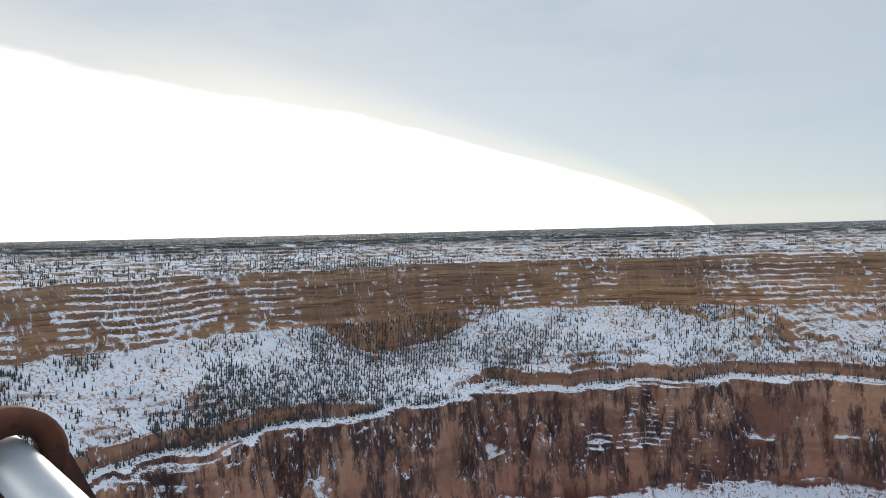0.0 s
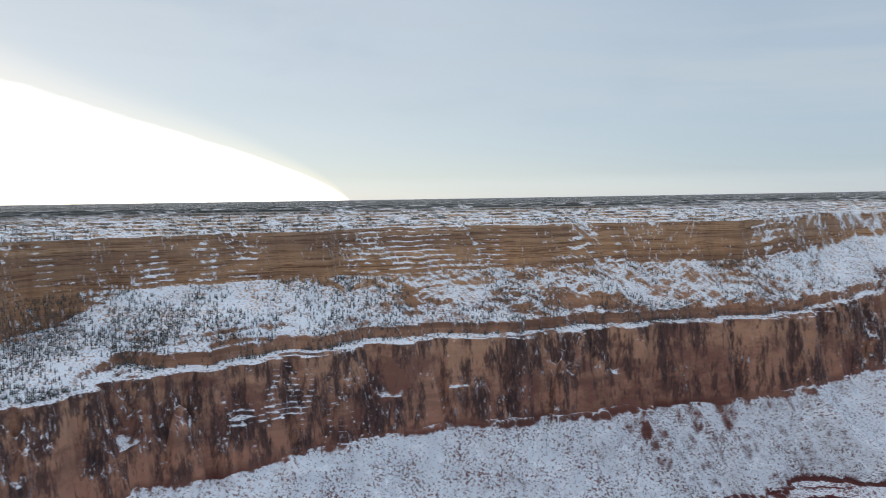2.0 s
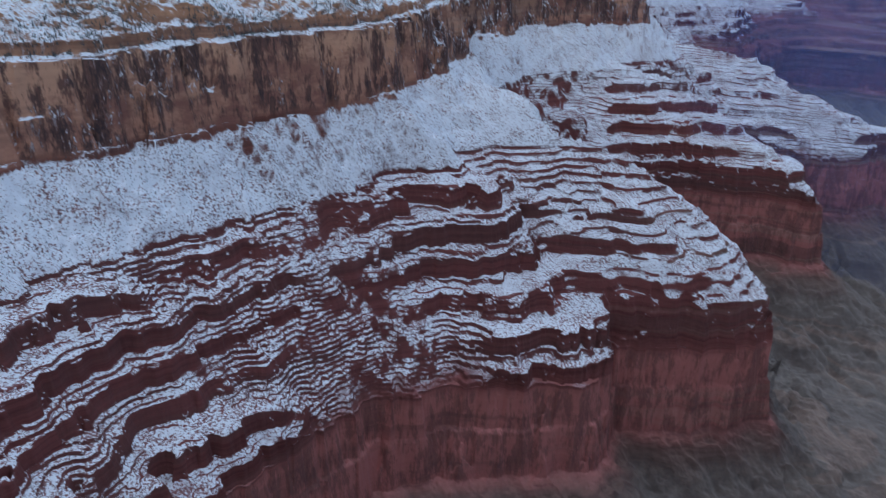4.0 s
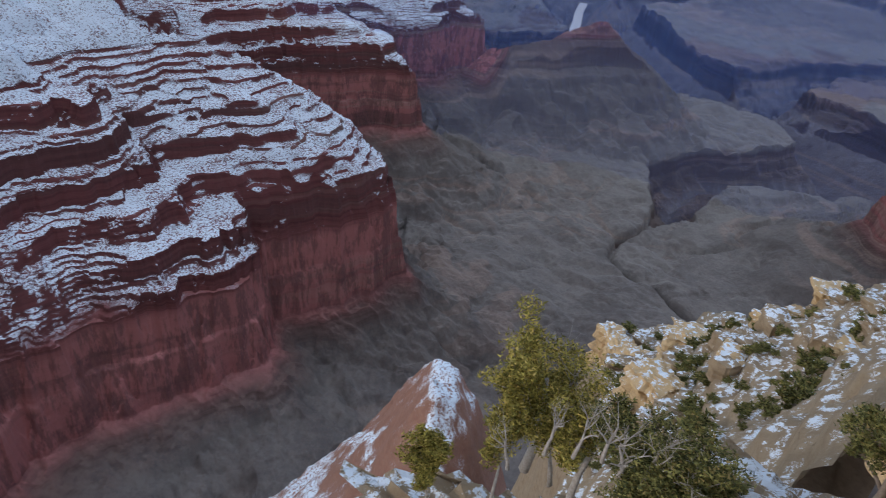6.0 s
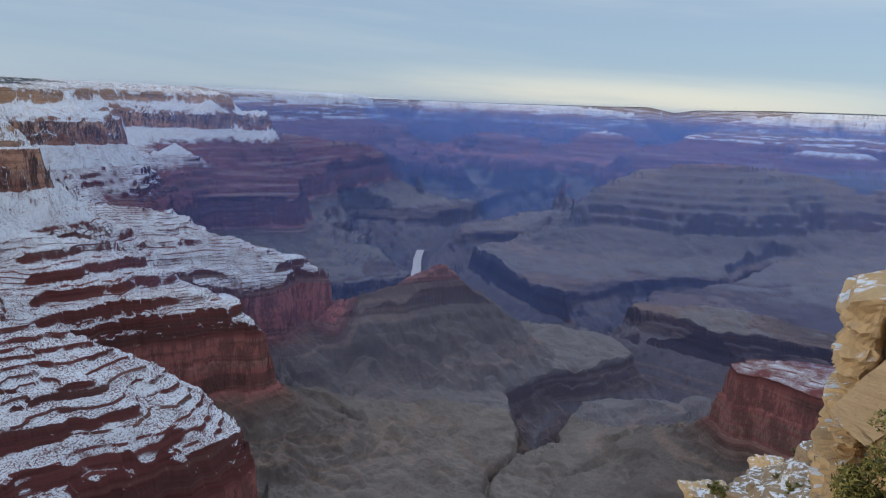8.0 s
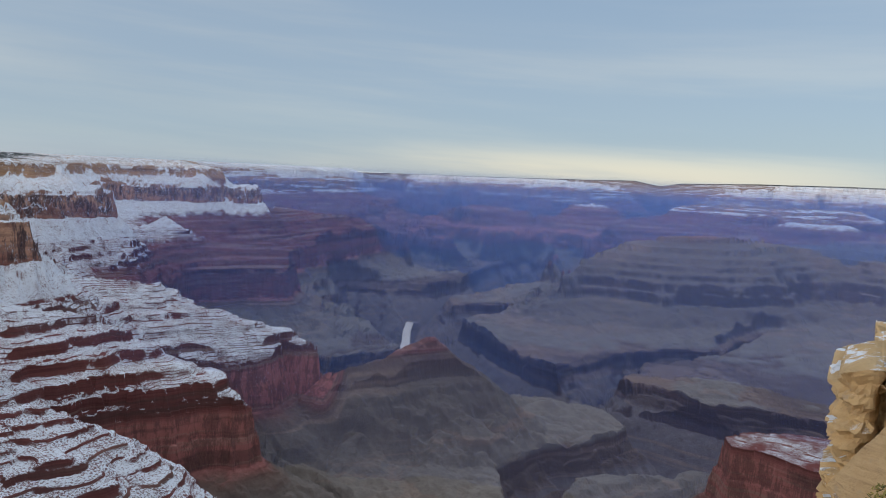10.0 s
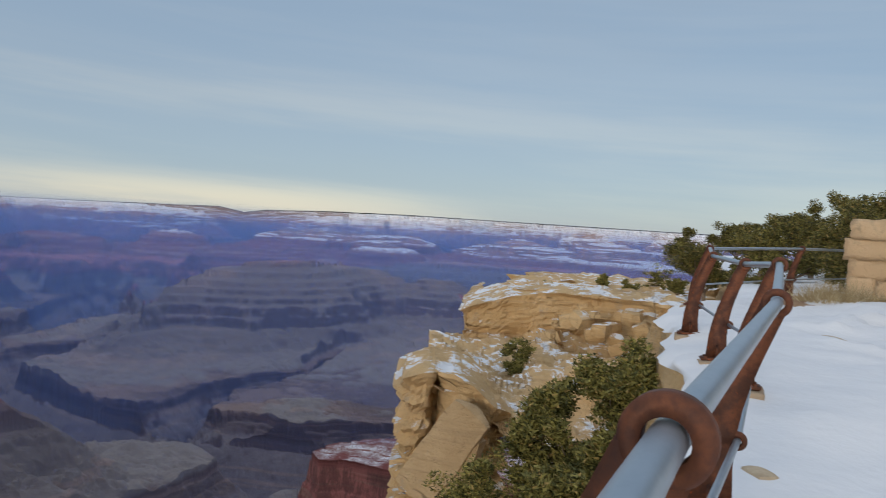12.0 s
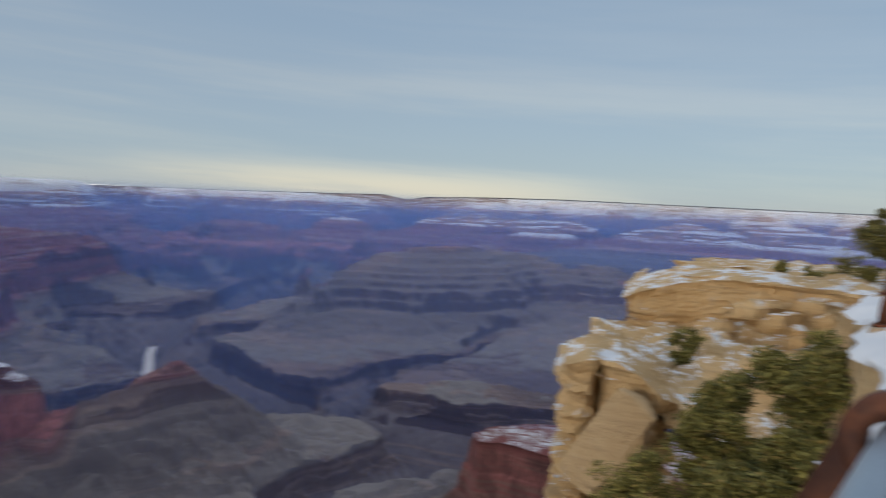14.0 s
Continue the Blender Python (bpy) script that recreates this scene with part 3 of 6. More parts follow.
MESA_TIERS = ((-700, -120, 0, 10, 22, 40, 60, 95, 112, 170, 185, 260, 275, 420, 440, 700, 725, 1200), (-1500, -1500, -850, -835, -780, -768, -700, -680, -640, -622, -585, -570, -535, -515, -470, -450, -405, -380))
# stepped forms between the mesa and the far rim: plan, the heights from the foot inwards, how far they wander
TIERED = ((plan((45.5, 10200), (48, 9900), (53.5, 10300), (55.5, 11200), (50, 12500), (45, 12000)), -440),
          (plan((54, 11000), (57.5, 9900), (59.8, 10600), (61, 13000), (57, 15500), (53, 14500)), -330),
          (plan((63.0, 9300), (62.4, 12500), (64, 16000), (72, 14000), (80, 12500), (80, 10200), (76, 9800), (72, 9000), (67, 9900)), -230),
          (plan((57.2, 7900), (60.5, 7500), (66, 8000), (70, 8200), (71, 9000), (63, 9200), (58, 8700)), -430),
          (plan((76, 9100), (79.5, 8300), (86, 8000), (92, 7900), (98, 8000), (98, 12500), (80, 12500)), -260),
          (plan((36, 12000), (43, 10200), (45.5, 13500), (50, 14800), (50, 18000), (38, 18000)), -420))
TEMPLES = ((84.4, 8700, -95), (91.2, 8600, -60), (73.7, 8300, -235), (68.3, 10900, -150), (66.0, 10700, -190), (58, 10900, -270), (97, 8000, -60), (51, 11000, -400))


# streams on the far side, with side canyons and gullies grown from them; the cliffs stand back from the streams step by step
BROOKS = (plan((50.4, 8700), (53, 10300), (58, 12300), (62.3, 15500), (63.2, 19000)),
          plan((60.5, 7300), (61.5, 9500), (62, 12500)),
          plan((74, 7000), (75.5, 8600), (74, 10800)),
          plan((90, 5200), (88, 6500), (90, 9300)),
          plan((100, 4300), (101, 6000), (99, 9000)))
BEDS = ((0, 40, 60, 300, 312, 430, 680, 720, 740, 780, 800, 1450, 1850, 1880, 2150, 2190, 2450, 2500, 3000, 9000),
        (-1200, -1180, -1120, -1085, -1010, -985, -868, -845, -760, -750, -665, -425, -305, -180, -70, 40, 110, 195, 235, 240))


def stretches(line, first=0.0, climb=0.0):
    """Pieces of a stream, each with its start, end and the height in the profile at both."""
    found, at = [], first
    for (ax, ay), (bx, by) in zip(line, line[1:]):
        to = at + climb * math.hypot(bx - ax, by - ay)
        found.append((ax, ay, bx, by, at, to))
        at = to
    return found


def branches(pieces, spacing, long, climb, rnd, parts):
    """Side streams to both sides of the pieces that are given."""
    found, run, side = [], spacing * rnd.random(), 1
    for ax, ay, bx, by, fa, fb in pieces:
        n = math.hypot(bx - ax, by - ay)
        head = math.atan2(by - ay, bx - ax)
        while run < n:
            k = run / n
            x, y, f = ax + (bx - ax) * k, ay + (by - ay) * k, fa + (fb - fa) * k
            way_to, reach_to = head + side * rnd.uniform(0.75, 1.25), long * rnd.uniform(0.55, 1.3)
            line = [(x, y)]
            for _ in range(parts):
                way_to += rnd.uniform(-0.42, 0.42)
                x, y = x + math.cos(way_to) * reach_to / parts, y + math.sin(way_to) * reach_to / parts
                line.append((x, y))
            found += stretches(line, f, climb)
            side = -side
            run += spacing * rnd.uniform(0.35, 0.75)
        run -= n
    return found


def network():
    rnd = random.Random(12)
    mains = [p for line in BROOKS for p in stretches(line, 0.0, 0.03)]
    side = branches(mains, 1500, 2900, 0.11, rnd, 5)
    return np.array(mains + side + branches(side, 640, 850, 0.34, rnd, 2))


def from_streams(pieces, x, y):
    """The least way to a stream, counting the height of the stream itself."""
    best = np.full(x.shape, 1e9)
    for ax, ay, bx, by, fa, fb in pieces:
        dx, dy = bx - ax, by - ay
        t = np.clip(((x - ax) * dx + (y - ay) * dy) / (dx * dx + dy * dy), 0, 1)
        best = np.minimum(best, np.hypot(x - ax - t * dx, y - ay - t * dy) + fa + (fb - fa) * t)
    return best


STREAMS = network()
# where the far side begins, by the turn
FAR_TURN, FAR_REACH = (18, 36, 40, 44, 50, 53, 56, 60, 70, 76, 84, 112), (9000, 9000, 8800, 8000, 9000, 8200, 7000, 6900, 7400, 7600, 7600, 7400)
# how high the skyline stands, by the turn
SKY_TURN, SKY_RISE = (36, 40, 50, 58, 61, 62.2, 62.9, 64.5, 70, 76, 92, 112), (0.0, 0.03, 0.12, 0.28, 0.37, 0.14, 0.03, 0.3, 0.5, 0.59, 0.5, 0.4)


def along(crest, x, y, fall):
    """Distance to a crest line, and the height of slopes that fall from it."""
    best, high = np.full(x.shape, 1e9), np.full(x.shape, -9000.0)
    pts = [(*plan((a, r))[0], h) for a, r, h in crest]
    for (ax, ay, ah), (bx, by, bh) in zip(pts, pts[1:]):
        dx, dy = bx - ax, by - ay
        t = np.clip(((x - ax) * dx + (y - ay) * dy) / (dx * dx + dy * dy), 0, 1)
        d = np.hypot(x - ax - t * dx, y - ay - t * dy)
        high = np.maximum(high, ah + (bh - ah) * t - fall * d)
        best = np.minimum(best, d)
    return best, high


# where the tan cliff stands sheer (0) and where it is broken into ledges (1), by the turn
LEDGY = ((-104, -70, -66, -54, -51, -45, -43, -39, -37, -26, -24, -21, -19, -14, -12, -8, -6, 7, 9, 13, 20), (0.9, 0.8, 0, 0, 0.8, 0.8, 0, 0, 0.8, 0.8, 0.1, 0.1, 0.8, 0.7, 0.1, 0.1, 0.6, 0.5, 0, 0, 0.5))


def ledges(u, steps, hard):
    """Stairs on 0..1: treads and steep risers."""
    s = u * steps
    k = np.floor(s)
    f = s - k
    return (k + np.where(f < 1 - hard, f / (1 - hard) * 0.3, 0.3 + (f - 1 + hard) / hard * 0.7)) / steps


def bed_size(x, y):
    """Thickness of the red beds: thin in some stretches, thick in others."""
    pick = fbm(x, y, 330, 3, 35)
    return np.where(pick > 0.08, 15.0, np.where(pick > -0.12, 10.0, 6.5))


def bed_warp(x, y):
    return 2 * fbm(x, y, 75, 3, 11) + 4 * fbm(x, y, 260, 3, 3) + 7 * fbm(x, y, 150, 3, 211)


def upper(d):
    """Height by the distance inwards of the pale cliff's foot."""
    z = np.interp(d, (0, 10, 22, 38, 42, 140, 143, 158, 420), (-292, -238, -185, -179, -165, -102, -97, -38, -4))
    t = np.clip((d - 158) / 230, 0, 1)
    return np.where((d > 158) & (d < 388), -38 + 34 * ledges(t, 8, 0.1), z)


def lower(d):
    """Height by the distance outwards of the red cliff's rim."""
    return np.interp(d, (0, 9, 14, 28, 60, 110, 330, 900, 1600), (-655, -725, -732, -808, -832, -862, -955, -1015, -1500))


def land(x, y):
    """Height over the eye, and the number of the landform that it belongs to, of points in the plan."""
    r = np.hypot(x, y)
    big = fbm(x, y, 260, 3, 3)
    mid = fbm(x, y, 75, 3, 11)
    fine = fbm(x, y, 24, 3, 23)
    bend = 55 * big * np.clip(r / 1000, 0.2, 3) + 22 * mid + 13 * fine + 4 * fbm(x, y, 9, 2, 29)
    a = signed(PALE_FOOT, x, y) + bend
    b = signed(RED_RIM, x, y) + bend * 0.8 + 10 * fbm(x, y, 130, 2, 31) + 26 * np.abs(fbm(x, y, 52, 3, 32))
    inward = -a
    inward = inward + np.where(inward > 60, 45 * fbm(x, y, 120, 3, 13) + 14 * mid, 0) * np.clip((inward - 60) / 60, 0, 1)
    # in places the tan cliff is broken into ledges
    turn = np.degrees(np.arctan2(x, y)) + 3 * big
    ledgy = np.interp(turn, LEDGY[0], LEDGY[1])
    broken = 1 + 2.4 * np.clip(ledgy + 0.7 * fbm(x, y, 160, 2, 17), 0, 1)
    alcove = np.clip(1.3 - np.abs(turn + 59.5) / 6.5, 0, 1)
    alcove = alcove * alcove * (3 - 2 * alcove)
    inward = inward + np.where((inward > 8) & (inward < 110), 34 * fbm(x, y, 60, 3, 221) * np.clip((inward - 8) / 14, 0, 1) * np.clip((110 - inward) / 40, 0, 1), 0)
    over = inward - 143
    inward = np.where(over > 15 * broken, inward - 15 * (broken - 1), np.where(over > 0, 143 + over / broken, inward))
    u = np.clip(a / (a - np.minimum(b, -1)), 0, 1)
    near_spur = (x > 0) & (r > 1000) & (r < 9000) & (a > 0) & (b < 0)
    if near_spur.any():
        sx, sy = x[near_spur], y[near_spur]
        raised = np.full(sx.shape, 9.0)
        for crest in CRESTS:
            high = along(crest, sx + 90 * fbm(sx, sy, 260, 4, 201), sy + 90 * fbm(sx, sy, 260, 4, 203), 0.62)[1] + 26 * mid[near_spur]
            raised = np.minimum(raised, np.where(high > -404, (-292 - high) / 112 * 0.3, 0.3 + (-404 - high) / 251 * 0.7))
        u[near_spur] = np.minimum(u[near_spur], np.maximum(raised, 1 + b[near_spur] / 140))
    uu = np.clip(u + 0.045 * mid + 0.012 * fine, 0, 1)
    stairs = np.where(uu < 0.3, -292 - (uu / 0.3) * 112, -404 - 251 * np.clip((uu - 0.3) / 0.7, 0, 1))
    su = np.clip((uu - 0.3) / 0.7, 0, 1)
    su = np.clip(su + 0.035 * np.sin(su * 11 + 2) * (su > 0) * (su < 1), 0, 1)
    cliffy = np.clip(0.6 + 2.6 * fbm(x, y, 210, 3, 19), 0, 1)
    stairs = np.where(uu < 0.3, stairs, stairs + (-404 - 251 * ledges(su, 6, 0.16) - stairs) * cliffy)
    deep_cliff = np.interp(inward, (0, 10, 22, 38, 50, 124, 132, 158, 420), (-292, -238, -185, -179, -172, -148, -140, -38, -4))
    z = np.where(a < 0, upper(inward) * (1 - alcove) + deep_cliff * alcove, np.where(b < 0, stairs, lower(b)))
    # thin beds: small treads, broken here and there
    bed = np.where(z > -180, 7.5 + 5 * (fbm(x, y, 190, 2, 33) > 0), bed_size(x, y))
    warp = bed_warp(x, y)
    s = (z + warp) / bed
    f = s - np.floor(s)
    tread = np.where(z < -404, 0.38, 0.25)
    small = (np.floor(s) + np.where(f < 0.78, tread * f / 0.78, tread + (1 - tread) * (f - 0.78) / 0.22)) * bed - warp
    share = np.maximum(np.clip(0.5 + 2.2 * fbm(x, y, 160, 3, 37), 0, 1), np.where((z > -100) & (a < 0), np.clip(broken - 1.2, 0, 1) * np.clip(0.55 + 3.2 * fbm(x, y, 48, 2, 39), 0, 1), 0)) * np.where((z > -183) & (z < -100), 0.25, 1) * np.where((a > 0) & (uu < 0.3), 0.1, 1) * (z > -655) * np.where((a < 0) & (z > -39), 0.0, 1)
    share = np.where((z < -404) & (z > -655), np.clip(0.75 + 2.4 * fbm(x, y, 120, 3, 213), 0.15, 1), share)
    z = z + (small - z) * share * np.where(z < -404, 1.0, 0.9)
    # southern tops rise a little towards the west
    z = z + np.where(a < 0, r * 0.0052 * np.clip((r - 1800) / 4000, 0, 1) * np.clip((z + 60) / 60, 0, 1), 0)
    # the shelf: low swells, rills down to the gorge
    rill = np.clip(1 - np.abs(fbm(x, y, 150, 4, 57)) * 3.4, 0, 1)
    ravine = np.clip(1 - np.abs(fbm(x, y, 420, 4, 43)) * 4.2, 0, 1)
    floor = np.interp(r, (0, 1200, 1900, 3000, 5200, 6800), (-880, -935, -985, -1000, -1005, -1055)) + 60 * fbm(x, y, 500, 3, 41) - 20 * ravine - 13 * rill
    owner = np.where(z > floor, 1, 0)
    skirt = (z < -835) & (b > 0)
    z = np.maximum(z - np.where(skirt, (30 * rill + 18 * ravine) * np.clip((-835 - z) / 50, 0, 1), 0), floor)
    d = signed(BUTTE, x, y) + bend * 0.4
    zz = np.where(d < 0, -647 + np.minimum(-d, 300) * 0.12, lower(np.maximum(d, 0)))
    zz = zz - np.where(zz < -820, (22 * rill + 8 * ravine) * np.clip((-820 - zz) / 40, 0, 1), 0)
    owner = np.where(zz > z, 2, owner)
    z = np.maximum(z, zz)
    close = (x > 0) & (r < 4600)
    if close.any():
        rx, ry = x[close], y[close]
        off, high = along(RIDGE, rx + 26 * fbm(rx, ry, 110, 3, 181), ry + 26 * fbm(rx, ry, 110, 3, 183), 0.75)
        off = off + 60 * np.abs(fbm(rx, ry, 130, 4, 185)) * np.clip(off / 60, 0, 1)
        zz = np.minimum(high + 7 + 8 * fbm(rx, ry, 45, 3, 187), np.interp(off, (0, 20, 32, 70, 82, 125, 145, 300, 520, 900), (-600, -632, -690, -712, -780, -800, -822, -895, -965, -1040)))
        zz = zz - np.where(zz < -815, (32 * rill + 22 * ravine)[close] * np.clip((-815 - zz) / 40, 0, 1), 0)
        owner[close] = np.where(zz > z[close], 3, owner[close])
        z[close] = np.maximum(z[close], zz)
        hump = -955 - 0.35 * np.hypot(rx - plan((55.7, 3120))[0][0], ry - plan((55.7, 3120))[0][1]) + 14 * fbm(rx, ry, 90, 3, 189)
        z[close] = np.maximum(z[close], hump)
    # the mesa over the river, with ribbed skirts
    over = (r > 3600) & (r < 9800) & (x > 0)
    if over.any():
        mx, my = x[over], y[over]
        d = signed(MESA, mx + 150 * fbm(mx, my, 700, 4, 161), my + 150 * fbm(mx, my, 700, 4, 163))
        bay = np.abs(fbm(mx, my, 900, 4, 165))
        inner = -d - 120 * np.clip(1 - bay * 5, 0, 1) + 60 * fbm(mx, my, 150, 4, 167)
        made = np.interp(inner, MESA_TIERS[0], MESA_TIERS[1])
        rib = np.clip(1 - np.abs(fbm(mx, my, 330, 4, 169)) * 3.0, 0, 1)
        skirts = np.interp(-inner + 230 * (rib - 0.4) * np.clip(-inner / 120, 0, 1), (0, 60, 350, 700, 1100), (-850, -868, -952, -995, -1030))
        made = np.where(inner > 0, made, skirts)
        owner[over] = np.where(made > z[over], 4, owner[over])
        z[over] = np.maximum(z[over], made)
    # the far side: forms that stand back from its streams, and the far rim
    at_turn = np.degrees(np.arctan2(x, y))
    beyond = (r > np.interp(at_turn, FAR_TURN, FAR_REACH) - 500) & (at_turn > 18) & (at_turn < 112) & (r < 24000)
    nz = np.full(x.shape, -1500.0)
    if beyond.any():
        bx, by = x[beyond], y[beyond]
        far_on = r[beyond]
        d = from_streams(STREAMS, bx + 90 * fbm(bx, by, 420, 4, 61), by + 90 * fbm(bx, by, 420, 4, 63))
        d = d * (1 + 0.35 * fbm(bx, by, 2600, 2, 67)) + 70 * fbm(bx, by, 190, 3, 65)
        cut = np.abs(fbm(bx, by, 1500, 5, 151))
        rib = np.abs(fbm(bx, by, 480, 5, 153))
        d = np.minimum(d, 250 + 3600 * cut) - 210 * np.clip(1 - rib * 4, 0, 1) * np.clip((d - 330) / 150, 0, 1)
        na = signed(NORTH_FOOT, bx, by) + 900 * fbm(bx, by, 1800, 6, 69)
        d = np.where(na < 0, np.maximum(d, np.interp(-na, (0, 200), (0, 1))) + np.interp(-na, (0, 60, 1500), (0, 500, 1600)), d)
        rise_to = np.interp(far_on, (7000, 9000, 10500, 12500), (-800, -560, -420, -250)) + 160 * fbm(bx, by, 900, 3, 73)
        made = np.interp(d, BEDS[0], BEDS[1])
        limit = np.where(na < 0, 400, rise_to)
        made = np.where(made > limit, limit + 0.3 * (made - limit), made)
        wx, wy = bx + 420 * fbm(bx, by, 1500, 5, 191), by + 420 * fbm(bx, by, 1500, 5, 193)
        notch = 420 * np.clip(1 - np.abs(fbm(bx, by, 1300, 5, 195)) * 4.5, 0, 1)
        for line, top in TIERED:
            inner = -signed(line, wx, wy) - notch
            tier = np.interp(inner, (-900, -500, 0, 40, 60, 160, 185, 300, 330, 480, 520, 760, 800, 1400), (-1500, -1010, -870, -730, -690, -640, -590, -540, -480, -430, -330, -270, -160, -120))
            made = np.maximum(made, np.where(tier > top, top + 0.12 * (tier - top), tier))
        side = np.clip((far_on - np.interp(at_turn[beyond], FAR_TURN, FAR_REACH)) / 500 + 1.0, 0, 1)
        nz[beyond] = np.minimum(made, -1080 + 1500 * side)
    nz = np.where(r > 19500, 235.0, nz)
    for at, reach_to, top in TEMPLES:
        tx, ty = plan((at, reach_to))[0]
        d = np.hypot(x - tx, y - ty) * np.maximum(1 + 0.9 * fbm(x - tx, y - ty, 1100, 4, 81), 0.6)
        cone = np.interp(d, (0, 60, 330, 370, 900, 1500, 1900), (top, top - 25, top - 120, top - 190, top - 380, -655, -1200))
        nz = np.maximum(nz, cone)
    swell = 0.8 * fbm(x, y, 900, 3, 141)
    s = nz / 36 + swell
    f = s - np.floor(s)
    benched = ((np.floor(s) + np.where(f < 0.7, 0.25 * f / 0.7, 0.25 + 0.75 * (f - 0.7) / 0.3)) - swell) * 36
    nz = nz + (benched - nz) * np.where(nz > -655, 0.95, np.where(nz > -930, 0.25, 0.0)) * np.clip(0.7 + 1.5 * fbm(x, y, 700, 2, 145), 0, 1)
    nz = nz - np.where(nz < -1010, 35, 14) * np.clip(1 - np.abs(fbm(x, y, 200, 4, 143)) * 4, 0, 1) * (nz < 150)
    skyline = r * np.tan(np.radians(np.interp(at_turn, SKY_TURN, SKY_RISE)))
    nz = np.where(nz > -80, -80 + (nz + 80) / 315 * (skyline + 80), nz)
    owner = np.where(nz > z, 5, owner)
    z = np.maximum(z, nz)
    # the gorge and its side canyons: a dark cliff at the edge, then steep broken slopes
    low = (r > 1500) & (r < 10500) & (x > 0)
    if low.any():
        gx, gy = x[low], y[low]
        wander = np.clip(r[low] / 4000, 0.35, 1.4)
        inner = -signed(GORGE, gx + wander * 130 * fbm(gx, gy, 420, 4, 91), gy + wander * 130 * fbm(gx, gy, 420, 4, 93)) + 26 * fbm(gx, gy, 110, 3, 95)
        spurs = np.clip(1 - np.abs(fbm(gx, gy, 330, 4, 97)) * 3.2, 0, 1)
        drop = np.interp(inner + 90 * (spurs - 0.4) * np.clip((inner - 20) / 80, 0, 1), (-260, -60, 0, 9, 24, 34, 130, 330, 520), (640, 40, 0, -52, -62, -82, -165, -330, -420))
        deep = np.where(inner > -260, floor[low] + drop + np.where(inner > 40, 26 * fbm(gx, gy, 70, 4, 99), 0), 3000)
        owner[low] = np.where((deep < z[low]) & (inner > 0), 0, owner[low])
        z[low] = np.minimum(z[low], deep)
    d = signed(RIVER, x, y, False) + 20 * mid
    z = np.where(d < 260, np.minimum(z, np.interp(d, (0, 55, 75, 260), (-1400, -1400, -1370, -1150))), z)
    # a side gully that opens the view down to the water
    d = signed(GULLY, x, y, False) + 25 * mid
    z = np.where(d < 420, np.minimum(z, np.maximum(-0.2480 * r, -1345) + np.maximum(d - 75, 0) * 1.1 + 20 * fbm(x, y, 120, 3, 171) * np.clip((d - 75) / 60, 0, 1)), z)
    d = signed(WASH, x + 60 * fbm(x, y, 150, 3, 197), y + 60 * fbm(x, y, 150, 3, 199), False)
    z = np.where((d < 90) & (z < -860), np.minimum(z, np.interp(d, (0, 4, 10, 18, 60, 90), (-30, -28, -12, -4, 6, 40)) + floor), z)
    # under the eye the wall is steep
    own = np.abs(np.arctan2(x, y)) < radians(104)
    z = np.where(own & (r < 420), np.minimum(z, -9 - 1.55 * r), z)
    z = z + 0.5 * fine * np.clip(r / 300, 0, 4)
    return z, owner


def drawn_in(r):
    """Reach in the scene: true to 1 km, beyond that drawn in towards the eye, so that the far rim ends before five kilometres."""
    return np.where(r < 1000, r, 1000 * (np.maximum(r, 1000) / 1000) ** 0.52)


SEEN = np.concatenate([np.arange(-104, 104, 0.125), np.arange(104, 256.001, 2.0)])
ROWS = 700
reach = np.concatenate([np.geomspace(3, 400, 90), np.geomspace(400, 2900, 900)[1:], np.geomspace(2900, 16000, 480)[1:], np.geomspace(16000, 21000, 24)[1:]])
# rows lie closer together where the land stands steep to the eye; the spacing changes slowly from turn to turn
coarse = np.arange(-104, 256.001, 1.0)
aa, rr = np.meshgrid(np.radians(coarse), reach, indexing="ij")
zz, who = land(rr * np.sin(aa), rr * np.cos(aa))
sight = np.arctan2(zz, rr)
lift = np.diff(sight, axis=1)
lift = lift * np.where(sight[:, 1:] < -0.87, 0.12, 1) * np.where((lift < 0) | (sight[:, 1:] < np.maximum.accumulate(sight, axis=1)[:, 1:] - 0.004), 0.15, 1)
step = np.hypot(lift, 0.022 * np.diff(np.log(rr), axis=1))
step = sum(np.roll(step, k, axis=0) * w for k, w in ((-2, 0.1), (-1, 0.25), (0, 0.3), (1, 0.25), (2, 0.1)))
run = np.concatenate([np.zeros((len(coarse), 1)), np.cumsum(step, axis=1)], axis=1)
lay = np.stack([np.interp(np.linspace(0, q[-1], ROWS), q, np.log(reach)) for q in run])
pos_r = np.exp(np.stack([np.interp(SEEN, coarse, lay[:, k]) for k in range(ROWS)], 1))
pos_z, pos_w = np.empty_like(pos_r), np.empty(pos_r.shape, int)
for first in range(0, len(SEEN), 60):
    part_of = slice(first, first + 60)
    at = np.radians(SEEN[part_of])[:, None]
    pos_z[part_of], pos_w[part_of] = land(pos_r[part_of] * np.sin(at), pos_r[part_of] * np.cos(at))
turns = np.radians(SEEN)[:, None]
scale = drawn_in(pos_r) / pos_r
verts = np.stack([pos_r * scale * np.sin(turns), pos_r * scale * np.cos(turns), pos_z * scale], -1)
